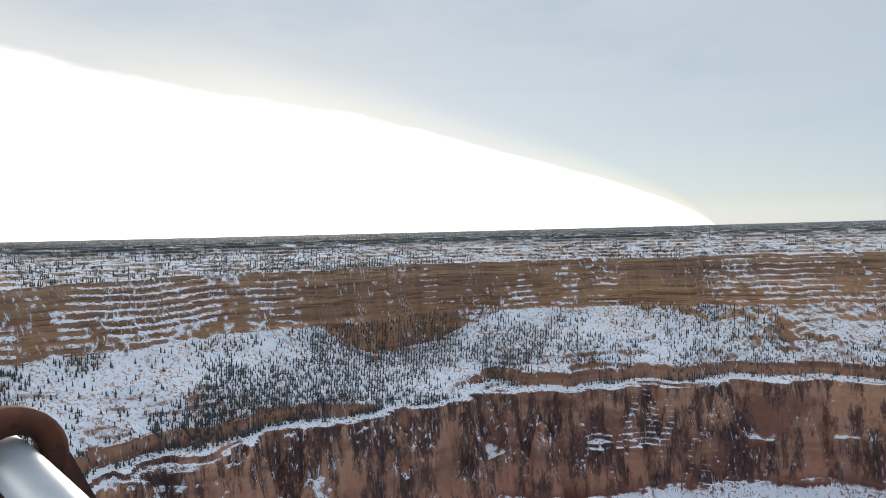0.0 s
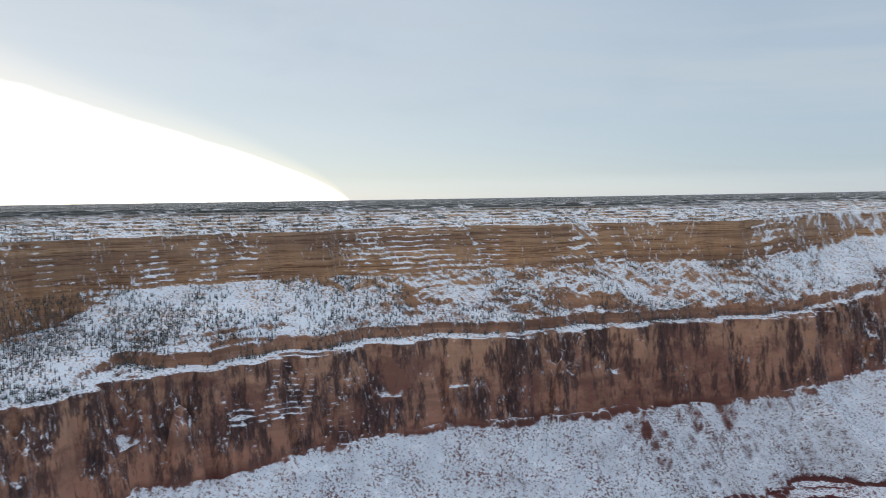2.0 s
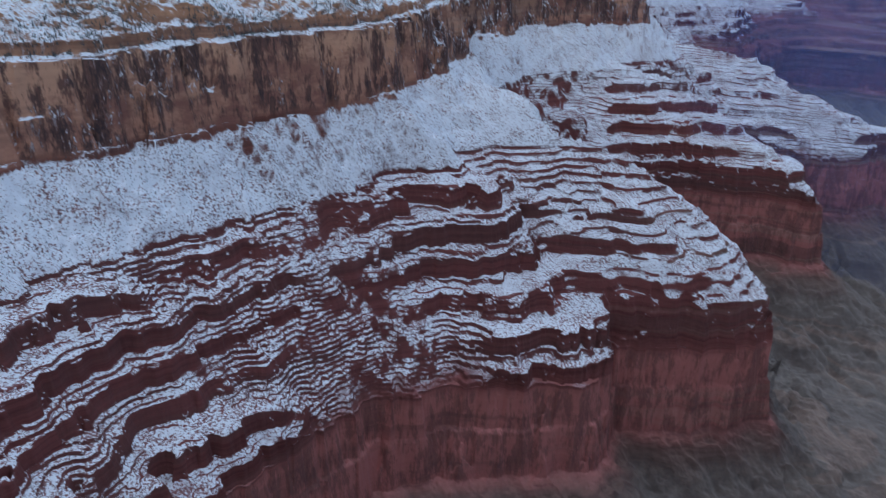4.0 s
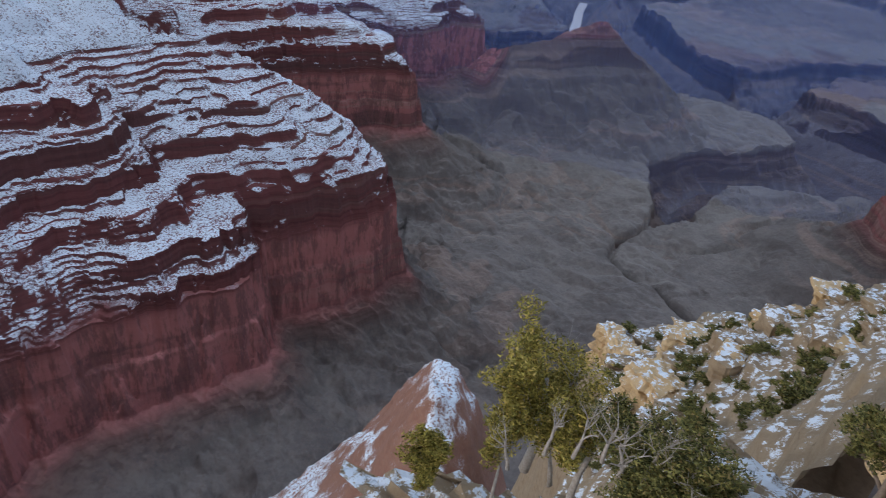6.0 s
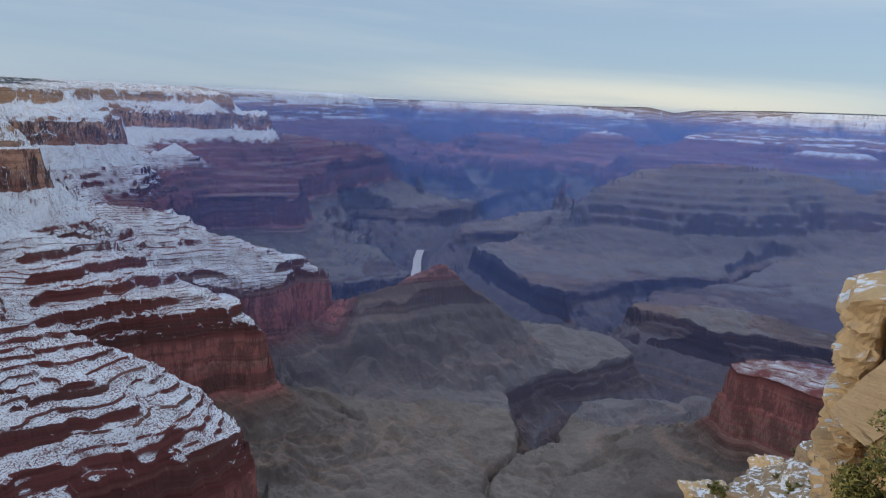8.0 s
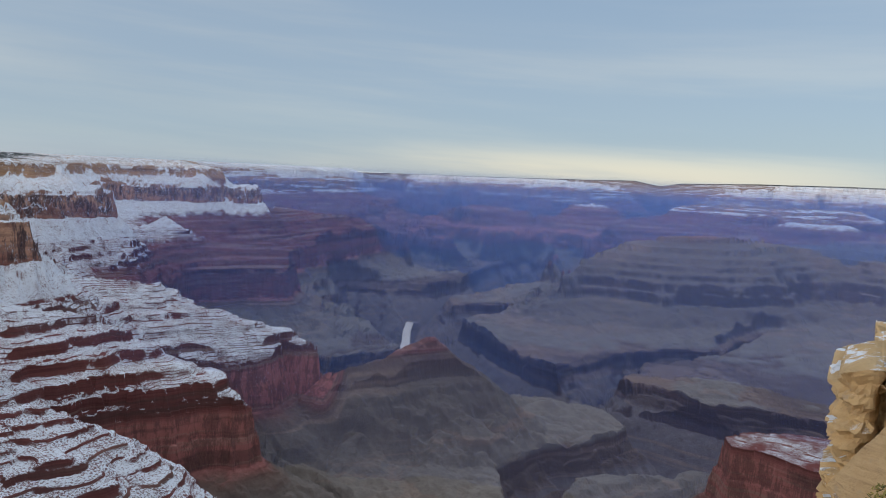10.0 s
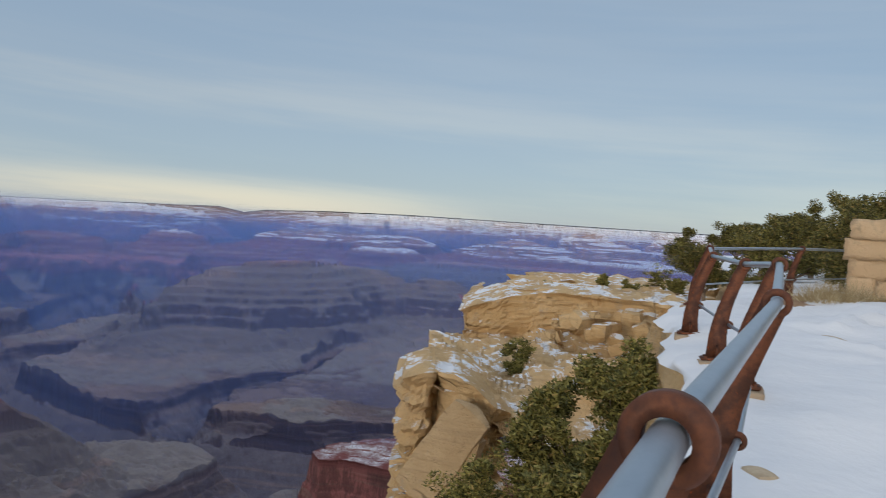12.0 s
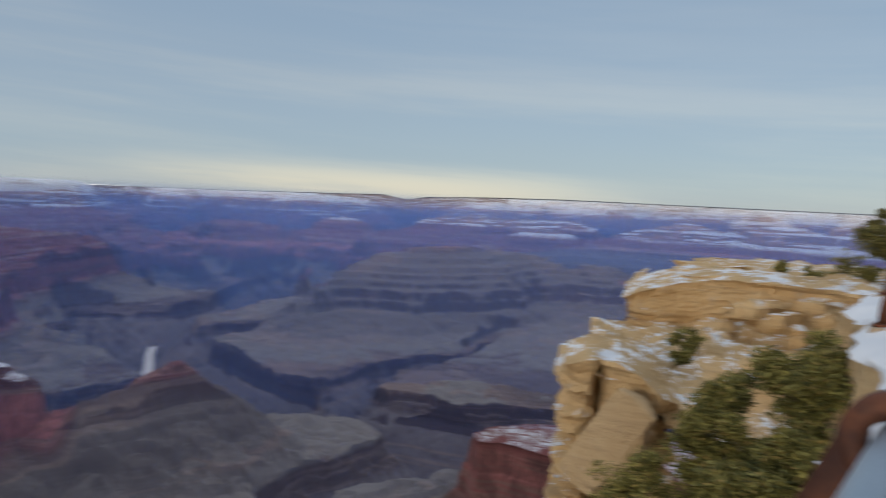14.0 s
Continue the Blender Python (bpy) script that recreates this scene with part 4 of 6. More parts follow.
# far tops keep the beds that they had before they were fitted to the skyline
sky_top = pos_r * np.tan(np.radians(np.interp(np.degrees(turns), SKY_TURN, SKY_RISE)))
bed_z = np.where((pos_w == 5) & (pos_z > -80), -80 + (pos_z + 80) * 315 / (sky_top + 80), pos_z)
true = np.stack([pos_r * np.sin(turns), pos_r * np.cos(turns), bed_z - (pos_w == 3) * np.interp(np.degrees(turns), (37.4, 39.2), (0, 1)) * np.interp(pos_z, (-870, -835, -700), (0, 40, 140)) - (pos_w == 4) * np.interp(pos_z, (-870, -840, -600, -480, -420), (0, 60, 265, 385, 420))], -1)
OWNERS = {0: ("canyon_floor", "grey-brown canyon shelf cut by dry washes and a dark gorge", "ground"),
          1: ("canyon_wall", "snow-covered banded canyon wall of tan and red cliffs", "cliff"),
          2: ("butte", "red sandstone butte with a thin snow cap", "butte"),
          3: ("rock_ridge", "brown stepped rock ridge ending in a knob", "ridge"),
          4: ("mesa", "long stepped mesa with grey-brown skirts before the far rim", "mesa"),
          5: ("far_rim", "far hazy canyon rim with snow-dusted cliffs", "cliff")}


def sheet(name, faces, points, mat, attrs, smooth=True):
    """One mesh out of the faces that are given, with its own points."""
    used, index = np.unique(faces, return_inverse=True)
    quads = index.reshape(faces.shape)
    me = bpy.data.meshes.new(name)
    me.vertices.add(len(used))
    me.vertices.foreach_set("co", points[used].astype(np.float32).ravel())
    me.loops.add(quads.size)
    me.loops.foreach_set("vertex_index", quads.astype(np.int32).ravel())
    me.polygons.add(len(quads))
    me.polygons.foreach_set("loop_start", np.arange(0, quads.size, 4, dtype=np.int32))
    me.update(calc_edges=True)
    me.polygons.foreach_set("use_smooth", np.full(len(quads), smooth))
    for key, values in attrs.items():
        at = me.attributes.new(key, "FLOAT_VECTOR", "POINT")
        at.data.foreach_set("vector", values[used].astype(np.float32).ravel())
    me.materials.append(mat)
    return new(name, me)


grid = np.arange(len(SEEN) * ROWS).reshape(len(SEEN), ROWS)
quads = np.stack([grid[:-1, :-1], grid[1:, :-1], grid[1:, 1:], grid[:-1, 1:]], -1)[:, :, ::-1]
held = pos_w[:-1, :-1]
flat_pts, flat_true = verts.reshape(-1, 3), true.reshape(-1, 3)
# which way the land faces before it is drawn in
plain_land = np.stack([pos_r * np.sin(turns), pos_r * np.cos(turns), pos_z], -1)
faced = np.cross(np.gradient(plain_land, axis=1), np.gradient(plain_land, axis=0))
faced = (faced / np.maximum(np.linalg.norm(faced, axis=-1, keepdims=True), 1e-9)).reshape(-1, 3)
faced = faced * np.sign(faced[:, 2:] + 1e-9)
# and how far its beds are warped, and how thick they are
faced[:, 0], faced[:, 1] = bed_warp(flat_true[:, 0], flat_true[:, 1]), bed_size(flat_true[:, 0], flat_true[:, 1])
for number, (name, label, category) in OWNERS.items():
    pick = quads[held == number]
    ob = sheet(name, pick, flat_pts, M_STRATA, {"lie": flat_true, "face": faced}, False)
    tagged(ob, label, category, kind="structure")
    ob.location.z = EYE.z


# ---- the river, the trees on the far walls, the haze sheets ----
def ribbon(line, half, height):
    pts = []
    fine_line = []
    for (ax, ay), (bx, by) in zip(line, line[1:]):
        fine_line += [(ax + (bx - ax) * k / 12, ay + (by - ay) * k / 12) for k in range(12)]
    for i, (px, py) in enumerate(fine_line):
        qx, qy = fine_line[min(i + 1, len(fine_line) - 1)]
        ox, oy = fine_line[max(i - 1, 0)]
        n = Vector((oy - qy, qx - ox)).normalized()
        for s in (-half, half):
            wx, wy = px + n.x * s, py + n.y * s
            k = float(drawn_in(np.array([math.hypot(wx, wy)]))[0]) / math.hypot(wx, wy)
            pts.append((wx * k, wy * k, height * k + EYE.z))
    n = len(pts) // 2
    q = np.array([(2 * i, 2 * i + 1, 2 * i + 3, 2 * i + 2) for i in range(n - 1)])
    return sheet("river", q, np.array(pts), M_WATER, {})


tagged(ribbon(plan((44.1, 6480), (43.85, 6080), (43.85, 5700), (43.6, 5380)), 34, -1336), "muddy river at the bottom of the gorge, sky reflection in its colour", "river", kind="structure")


def wall_trees():
    """Scattered conifers on the snowy benches of the near wall: past counting."""
    rnd = np.random.RandomState(5)
    pick = np.flatnonzero(((flat_true[:, 2] > -182) & (flat_true[:, 2] < -104) | (flat_true[:, 2] > -40) & (flat_true[:, 2] < 2) | (flat_true[:, 2] < -296) & (flat_true[:, 2] > -400)))
    az = np.degrees(np.arctan2(flat_true[pick, 0], flat_true[pick, 1]))
    far = np.hypot(flat_true[pick, 0], flat_true[pick, 1])
    z = flat_true[pick, 2]
    like = np.where(z < -290, 0.10, np.where(az < -48, 1.0, 0.35)) * np.where(z > -42, 0.4, 1) * np.clip(0.5 + 2.0 * fbm(flat_true[pick, 0], flat_true[pick, 1], 70, 3, 131), 0.05, 1)
    ok = (az > -104) & (az < 17) & (far > 420) & (far < 2600)
    pick, like, z, far = pick[ok], like[ok] * (far[ok] / 1000) ** 0.6, z[ok], far[ok]
    chosen = rnd.choice(len(pick), 20000, replace=False, p=like / like.sum())
    at = flat_pts[pick[chosen]]
    drawn = scale.reshape(-1)[pick[chosen]][:, None]
    tall = (2.6 + 4.2 * rnd.rand(len(at), 1)) * np.where(z[chosen] < -290, 0.55, 1)[:, None] * drawn
    pts, tri = [], []
    ang = np.array([0, 2.1, 4.2])
    ring = np.stack([np.cos(ang), np.sin(ang), np.zeros(3)], 1)
    for lo, hi, w in ((0.05, 0.65, 0.21), (0.4, 1.0, 0.14)):
        for r in ring:
            pts.append(at + tall * (r * w * (0.7 + 0.6 * rnd.rand(len(at), 1)) + np.array([0, 0, lo])))
        pts.append(at + tall * np.array([0, 0, hi]))
    n = len(at)
    v = np.concatenate(pts)
    me = bpy.data.meshes.new("wall_trees")
    base_ids = np.arange(n)
    tri = np.concatenate([np.stack([base_ids + (o + a) * n, base_ids + (o + b) * n, base_ids + (o + 3) * n], 1) for o in (0, 4) for a, b in ((0, 1), (1, 2), (2, 0))])
    me.vertices.add(len(v))
    me.vertices.foreach_set("co", v.astype(np.float32).ravel())
    me.loops.add(tri.size)
    me.loops.foreach_set("vertex_index", tri.astype(np.int32).ravel())
    me.polygons.add(len(tri))
    me.polygons.foreach_set("loop_start", np.arange(0, tri.size, 3, dtype=np.int32))
    me.update(calc_edges=True)
    me.materials.append(M_FAR_TREE)
    ob = new("wall_trees", me)
    ob.location.z = EYE.z
    tagged(ob, "scattered dark conifers on the snowy canyon benches", "trees", kind="stuff")


wall_trees()


def haze_sheet(reach_to, thin):
    """A blue see-through sheet imitating canyon haze, lit by the sky like everything else."""
    turn = np.radians(np.arange(12, 112, 1.0))
    rise = np.linspace(0, 1, 24)
    a, k = np.meshgrid(turn, rise, indexing="ij")
    rad = reach_to * (1 + 0.03 * np.sin(a * 5 + reach_to))
    v = np.stack([rad * np.sin(a), rad * np.cos(a), EYE.z + (k - 1) * rad * 0.55 + rad * 0.014], -1).reshape(-1, 3)
    g = np.arange(a.size).reshape(a.shape)
    q = np.stack([g[:-1, :-1], g[:-1, 1:], g[1:, 1:], g[1:, :-1]], -1).reshape(-1, 4)
    m, t, b = material("haze_tint", 1.0)
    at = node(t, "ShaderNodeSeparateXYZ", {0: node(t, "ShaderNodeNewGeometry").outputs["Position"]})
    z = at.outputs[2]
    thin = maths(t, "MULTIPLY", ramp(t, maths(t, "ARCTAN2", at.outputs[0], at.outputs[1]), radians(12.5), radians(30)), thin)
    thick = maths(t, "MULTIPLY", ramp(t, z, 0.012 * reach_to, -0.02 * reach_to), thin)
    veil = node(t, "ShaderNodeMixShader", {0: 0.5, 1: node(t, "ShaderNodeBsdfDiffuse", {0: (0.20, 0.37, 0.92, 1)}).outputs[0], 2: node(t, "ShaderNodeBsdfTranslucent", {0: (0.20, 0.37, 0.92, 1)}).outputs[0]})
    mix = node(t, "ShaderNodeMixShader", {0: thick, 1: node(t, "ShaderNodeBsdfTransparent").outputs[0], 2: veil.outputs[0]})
    t.nodes.remove(b)
    t.links.new(mix.outputs[0], t.nodes["Material Output"].inputs[0])
    tagged(sheet("haze_sheet", q, v, m, {}), "blue see-through sheet imitating haze in the far canyon", "haze", kind="structure")


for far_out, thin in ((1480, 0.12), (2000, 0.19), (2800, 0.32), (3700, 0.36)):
    haze_sheet(far_out, thin)

# ---- builders ----
def mesh_from(bm, name, mat, smooth=True):
    me = bpy.data.meshes.new(name)
    bm.normal_update()
    bm.to_mesh(me)
    bm.free()
    me.polygons.foreach_set("use_smooth", np.full(len(me.polygons), smooth))
    me.materials.append(mat)
    return me


def part(name, bm, mat, parent, label="", smooth=True):
    ob = new(name, mesh_from(bm, name, mat, smooth) if isinstance(bm, bmesh.types.BMesh) else bm)
    ob.parent = parent
    if label:
        ob["label"] = label
    return ob


def base(name, at, label, category, group="", kind=""):
    ob = new(name)
    ob.location = at
    return tagged(ob, label, category, group, kind)


def spot(turn, dist, rise):
    """A place seen from the eye: turn and rise in degrees, level distance in metres."""
    a = radians(turn + (0.8 if turn > 70 else 0))
    return Vector((dist * math.sin(a), dist * math.cos(a), EYE.z + dist * math.tan(radians(rise))))


def rock_bm(size, seed, cuts=10, rough=0.16, bed=0.3, square=0.55, lean=(0, 0), crack=0.09, step=0.16):
    """A bedded block of rock, its base at z 0: rounded cube, pushed about by noise, notched along its beds."""
    bm = bmesh.new()
    bmesh.ops.create_cube(bm, size=2)
    bmesh.ops.subdivide_edges(bm, edges=bm.edges[:], cuts=cuts, use_grid_fill=True)
    o = Vector((seed * 3.17, seed * 1.93, seed * 0.71))
    for v in bm.verts:
        p = v.co.copy()
        ball = p.normalized() * 1.25
        q = p.lerp(ball, 1 - square)
        w = Vector((q.x * size[0], q.y * size[1], q.z * size[2])) * 0.5
        n = noise.fractal(w * 0.55 + o, 1.0, 2.1, 4)
        n2 = noise.noise(w * 2.3 + o)
        notch = noise.noise(Vector((w.x * 0.15, w.y * 0.15, w.z / bed)) + o)
        cell = noise.voronoi(Vector((w.x * 0.9, w.y * 0.9, w.z * 0.6)) + o + Vector((n, n2, n)) * 0.25)[0]
        gap = max(0.0, 1 - (cell[1] - cell[0]) / 0.12)
        layer = math.floor((w.z + 0.25 * bed * n) / bed + 7.3 * seed)
        shelf = noise.cell(Vector((layer * 1.0 + 0.5, seed + 0.5, 0.5)))
        lump = noise.cell(Vector((w.x * 1.1 + 9.5, w.y * 1.1 + 3.2, layer * 0.6 + 0.5)) + o)
        side = 1 + rough * n + 0.05 * n2 + 0.05 * notch + step * (shelf - 0.5) + step * 0.8 * (lump - 0.5) - crack * gap
        w.x, w.y = w.x * side, w.y * side
        w.z = w.z * (1 + 0.5 * rough * n) + 0.03 * size[2] * n2
        k = (q.z + 1) * 0.5
        w.x, w.y = w.x + lean[0] * k, w.y + lean[1] * k
        v.co = w + Vector((0, 0, size[2] * 0.5))
    return bm


def tube_into(bm, points, radii, sides=8, cap=True):
    rings = []
    last = None
    for i, p in enumerate(points):
        p = Vector(p)
        ahead = (Vector(points[min(i + 1, len(points) - 1)]) - Vector(points[max(i - 1, 0)])).normalized()
        ref = Vector((0, 0, 1)) if abs(ahead.z) < 0.9 else Vector((1, 0, 0))
        u = ahead.cross(ref).normalized()
        w = u.cross(ahead)
        rings.append([bm.verts.new(p + (u * math.cos(a) + w * math.sin(a)) * radii[i]) for a in (2 * math.pi * k / sides for k in range(sides))])
    for a, b in zip(rings, rings[1:]):
        for k in range(sides):
            bm.faces.new((a[k], a[(k + 1) % sides], b[(k + 1) % sides], b[k]))
    if cap:
        bm.faces.new(rings[0][::-1])
        bm.faces.new(rings[-1])


# ---- the rim where the eye stands ----
EDGE = [(-60, -30), (-25, -9), (-8, -1.6), (-3.7, 0.05), (-2, 0.45), (0.9, 0.38), (1.5, 0.22), (2.2, 0.08), (3.4, -0.15), (6, -0.75), (7.6, -0.86), (9.6, -1.0), (11, -1.12), (13.3, -1.5), (16, -3.0), (24, -4.5), (60, -9)]


def rim_y(x):
    return np.interp(x, [p[0] for p in EDGE], [p[1] for p in EDGE])


# footprints and hollows in the snow: x, y, width, depth
DENTS = ((4.75, -2.55, 0.10, 0.09), (3.65, -1.36, 0.13, 0.12), (4.4, -1.75, 0.09, 0.05), (5.4, -2.5, 0.16, 0.05), (5.9, -2.9, 0.15, 0.05), (6.4, -3.2, 0.16, 0.06), (6.9, -3.6, 0.15, 0.05), (7.4, -3.9, 0.17, 0.06), (7.0, -2.9, 0.2, 0.05))


def ground_z(x, y):
    """Height of the snowy ground."""
    z = np.interp(x, (0, 3.4, 6, 9, 16), (0.03, 0.05, 0.15, 0.2, 0.3)) + 0.10 * fbm(x, y, 3.1, 3, 5) + 0.04 * fbm(x, y, 0.8, 3, 8)
    z = z + 0.62 * np.exp(-((x - 9.3) ** 2 + (y + 6.0) ** 2) / 1.3) + 0.30 * np.exp(-((x - 12.5) ** 2 + (y + 5.6) ** 2) / 2.2)
    bank = np.clip((-y - 4.2) / 3.0, 0, 1) * np.clip((x - 3) / 6, 0, 1) * np.clip((14.8 - x) / 2.5, 0, 1)
    for dx, dy, wide, deep in DENTS:
        z = z - deep * np.exp(-((x - dx) ** 2 + (y - dy) ** 2) / wide ** 2)
    clods = np.maximum(fbm(x, y, 0.42, 3, 241), 0)
    broken = np.clip((-y - 2.3) / 2.5, 0, 1) * np.clip((x - 4.5) / 3, 0, 1) * np.clip((15 - x) / 2.5, 0, 1)
    return z + 0.40 * bank + (0.04 + 0.22 * broken + 0.1 * bank) * fbm(x, y, 0.9, 4, 9) + 0.26 * broken * clods + 0.03 * clods


def near_ground():
    xs = np.concatenate([np.linspace(-60, -5, 28), np.arange(-4.8, 18, 0.13), np.linspace(18.3, 60, 24)])
    deep = np.concatenate([np.array([0.0, 0.05, 0.12]), np.arange(0.22, 8, 0.13), np.geomspace(8.2, 60, 22)])
    down = np.array([(0.55, -9.0), (0.42, -4.0), (0.36, -2.2), (0.16, -1.6), (0.22, -0.9), (0.08, -0.5), (0.05, -0.16)])
    rows, n = [], len(down) + len(deep)
    for x in xs:
        e = float(rim_y(x)) + 0.25 * float(fbm(np.array([x]), np.array([1.0]), 1.3, 3, 15)[0])
        for k, (o, h) in enumerate(down):
            j = 0.22 * float(fbm(np.array([x]), np.array([h * 3.0]), 0.5, 3, 19)[0])
            rows.append((x, e + o + j, h + float(ground_z(np.array([x]), np.array([e]))[0])))
        for d in deep:
            rows.append((x, e - d, 0.0))
    v = np.array(rows)
    flat_part = np.tile(np.arange(n) >= len(down), len(xs))
    v[flat_part, 2] = ground_z(v[flat_part, 0], v[flat_part, 1])
    lip = np.tile(np.concatenate([np.full(len(down), 9.0), deep]), len(xs))
    v[:, 2] -= np.where(lip < 0.5, (0.5 - np.minimum(lip, 0.5)) ** 2 * 0.35, 0)
    g = np.arange(len(xs) * n).reshape(len(xs), n)
    q = np.stack([g[:-1, :-1], g[:-1, 1:], g[1:, 1:], g[1:, :-1]], -1)
    cliff = q[:, :len(down) - 1].reshape(-1, 4)
    top = q[:, len(down) - 1:].reshape(-1, 4)
    tagged(sheet("ground", top, v, M_SNOW, {}), "trodden snow on the flat rim of the overlook", "ground", kind="structure")
    tagged(sheet("rim_face", cliff, v, M_LIME, {}), "tan limestone edge under the overlook", "cliff", kind="structure")


near_ground()


# ---- railing ----
RINGS = [Vector((x, y, EYE.z + z)) for x, y, z in ((-6.2, -0.9, -0.30), (-3.7, -0.40, -0.28), (-1.28, 0.11, -0.255), (-0.35, 0.245, -0.255), (0.947, -0.071, -0.255), (3.316, -0.754, -0.25),
                                                  (6.04, -1.405, -0.155), (7.64, -1.47, -0.21), (9.39, -1.437, -0.19), (12.85, -1.92, -0.13), (15.46, -4.05, -0.05), (19.9, -7.7, 0.0))]


def post_parts(height):
    """A stanchion in its own plane: x along the rail, y out over the drop, z up; the ring's centre is at the origin."""
    half = 0.017
    spine = [(0.012, -0.02), (0.052, -0.12), (0.092, -0.23), (0.132, -0.35), (0.168, -0.47), (0.196, -0.60), (0.212, -0.74), (0.215, -height + 0.03)]
    width = [0.055, 0.058, 0.058, 0.06, 0.066, 0.075, 0.085, 0.10]
    bm = bmesh.new()
    rings = []
    for i, ((y, z), w) in enumerate(zip(spine, width)):
        a, b = spine[max(i - 1, 0)], spine[min(i + 1, len(spine) - 1)]
        t = Vector((b[0] - a[0], b[1] - a[1])).normalized()
        n = Vector((-t.y, t.x))
        rings.append([bm.verts.new((x, y + n.x * s * w, z + n.y * s * w)) for s, x in ((1, -half), (1, half), (-1, half), (-1, -half))])
    for a, b in zip(rings, rings[1:]):
        for k in range(4):
            bm.faces.new((a[k], b[k], b[(k + 1) % 4], a[(k + 1) % 4]))
    bm.faces.new(rings[0])
    bm.faces.new(rings[-1][::-1])
    bmesh.ops.bevel(bm, geom=bm.edges[:], offset=0.006, segments=2, affect="EDGES")
    bmesh.ops.recalc_face_normals(bm, faces=bm.faces[:])
    web = bm

    def eye_ring(y, z, outer, inner, thick):
        b = bmesh.new()
        n = 28
        prof = [(inner, -thick), (outer - 0.008, -thick), (outer, -thick + 0.008), (outer, thick - 0.008), (outer - 0.008, thick), (inner, thick)]
        vs = [[b.verts.new((x, y + r * math.cos(2 * math.pi * k / n), z + r * math.sin(2 * math.pi * k / n))) for r, x in prof] for k in range(n)]
        for k in range(n):
            for j in range(len(prof)):
                b.faces.new((vs[k][j], vs[(k + 1) % n][j], vs[(k + 1) % n][(j + 1) % len(prof)], vs[k][(j + 1) % len(prof)]))
        bmesh.ops.recalc_face_normals(b, faces=b.faces[:])
        return b

    foot = bmesh.new()
    bmesh.ops.create_cube(foot, size=1)
    for v in foot.verts:
        v.co = Vector((v.co.x * 0.17, v.co.y * 0.30 + 0.215, v.co.z * 0.028 - height + 0.014))
    bmesh.ops.bevel(foot, geom=foot.edges[:], offset=0.008, segments=2, affect="EDGES")
    rib = bmesh.new()
    vs = [rib.verts.new((x, y, z)) for x in (-0.009, 0.009) for y, z in ((0.215, -height + 0.28), (0.215, -height + 0.028))]
    for x0 in (-0.075, 0.075):
        a = [rib.verts.new((x, y, z)) for y in (0.205, 0.225) for x, z in ((0.0, -height + 0.20), (0.0, -height + 0.027), (x0, -height + 0.027))]
        rib.faces.new(a[:3])
        rib.faces.new(a[3:][::-1])
        for k in range(3):
            rib.faces.new((a[k], a[3 + k], a[3 + (k + 1) % 3], a[(k + 1) % 3]))
    for v in vs:
        rib.verts.remove(v)
    bmesh.ops.recalc_face_normals(rib, faces=rib.faces[:])
    return web, eye_ring(0, 0, 0.063, 0.0325, 0.021), eye_ring(0.115, -0.62, 0.042, 0.0185, 0.016), foot, rib


def bolt_bm(at):
    b = bmesh.new()
    bmesh.ops.create_cone(b, cap_ends=True, segments=6, radius1=0.014, radius2=0.014, depth=0.02)
    for v in b.verts:
        v.co += Vector(at)
    return b


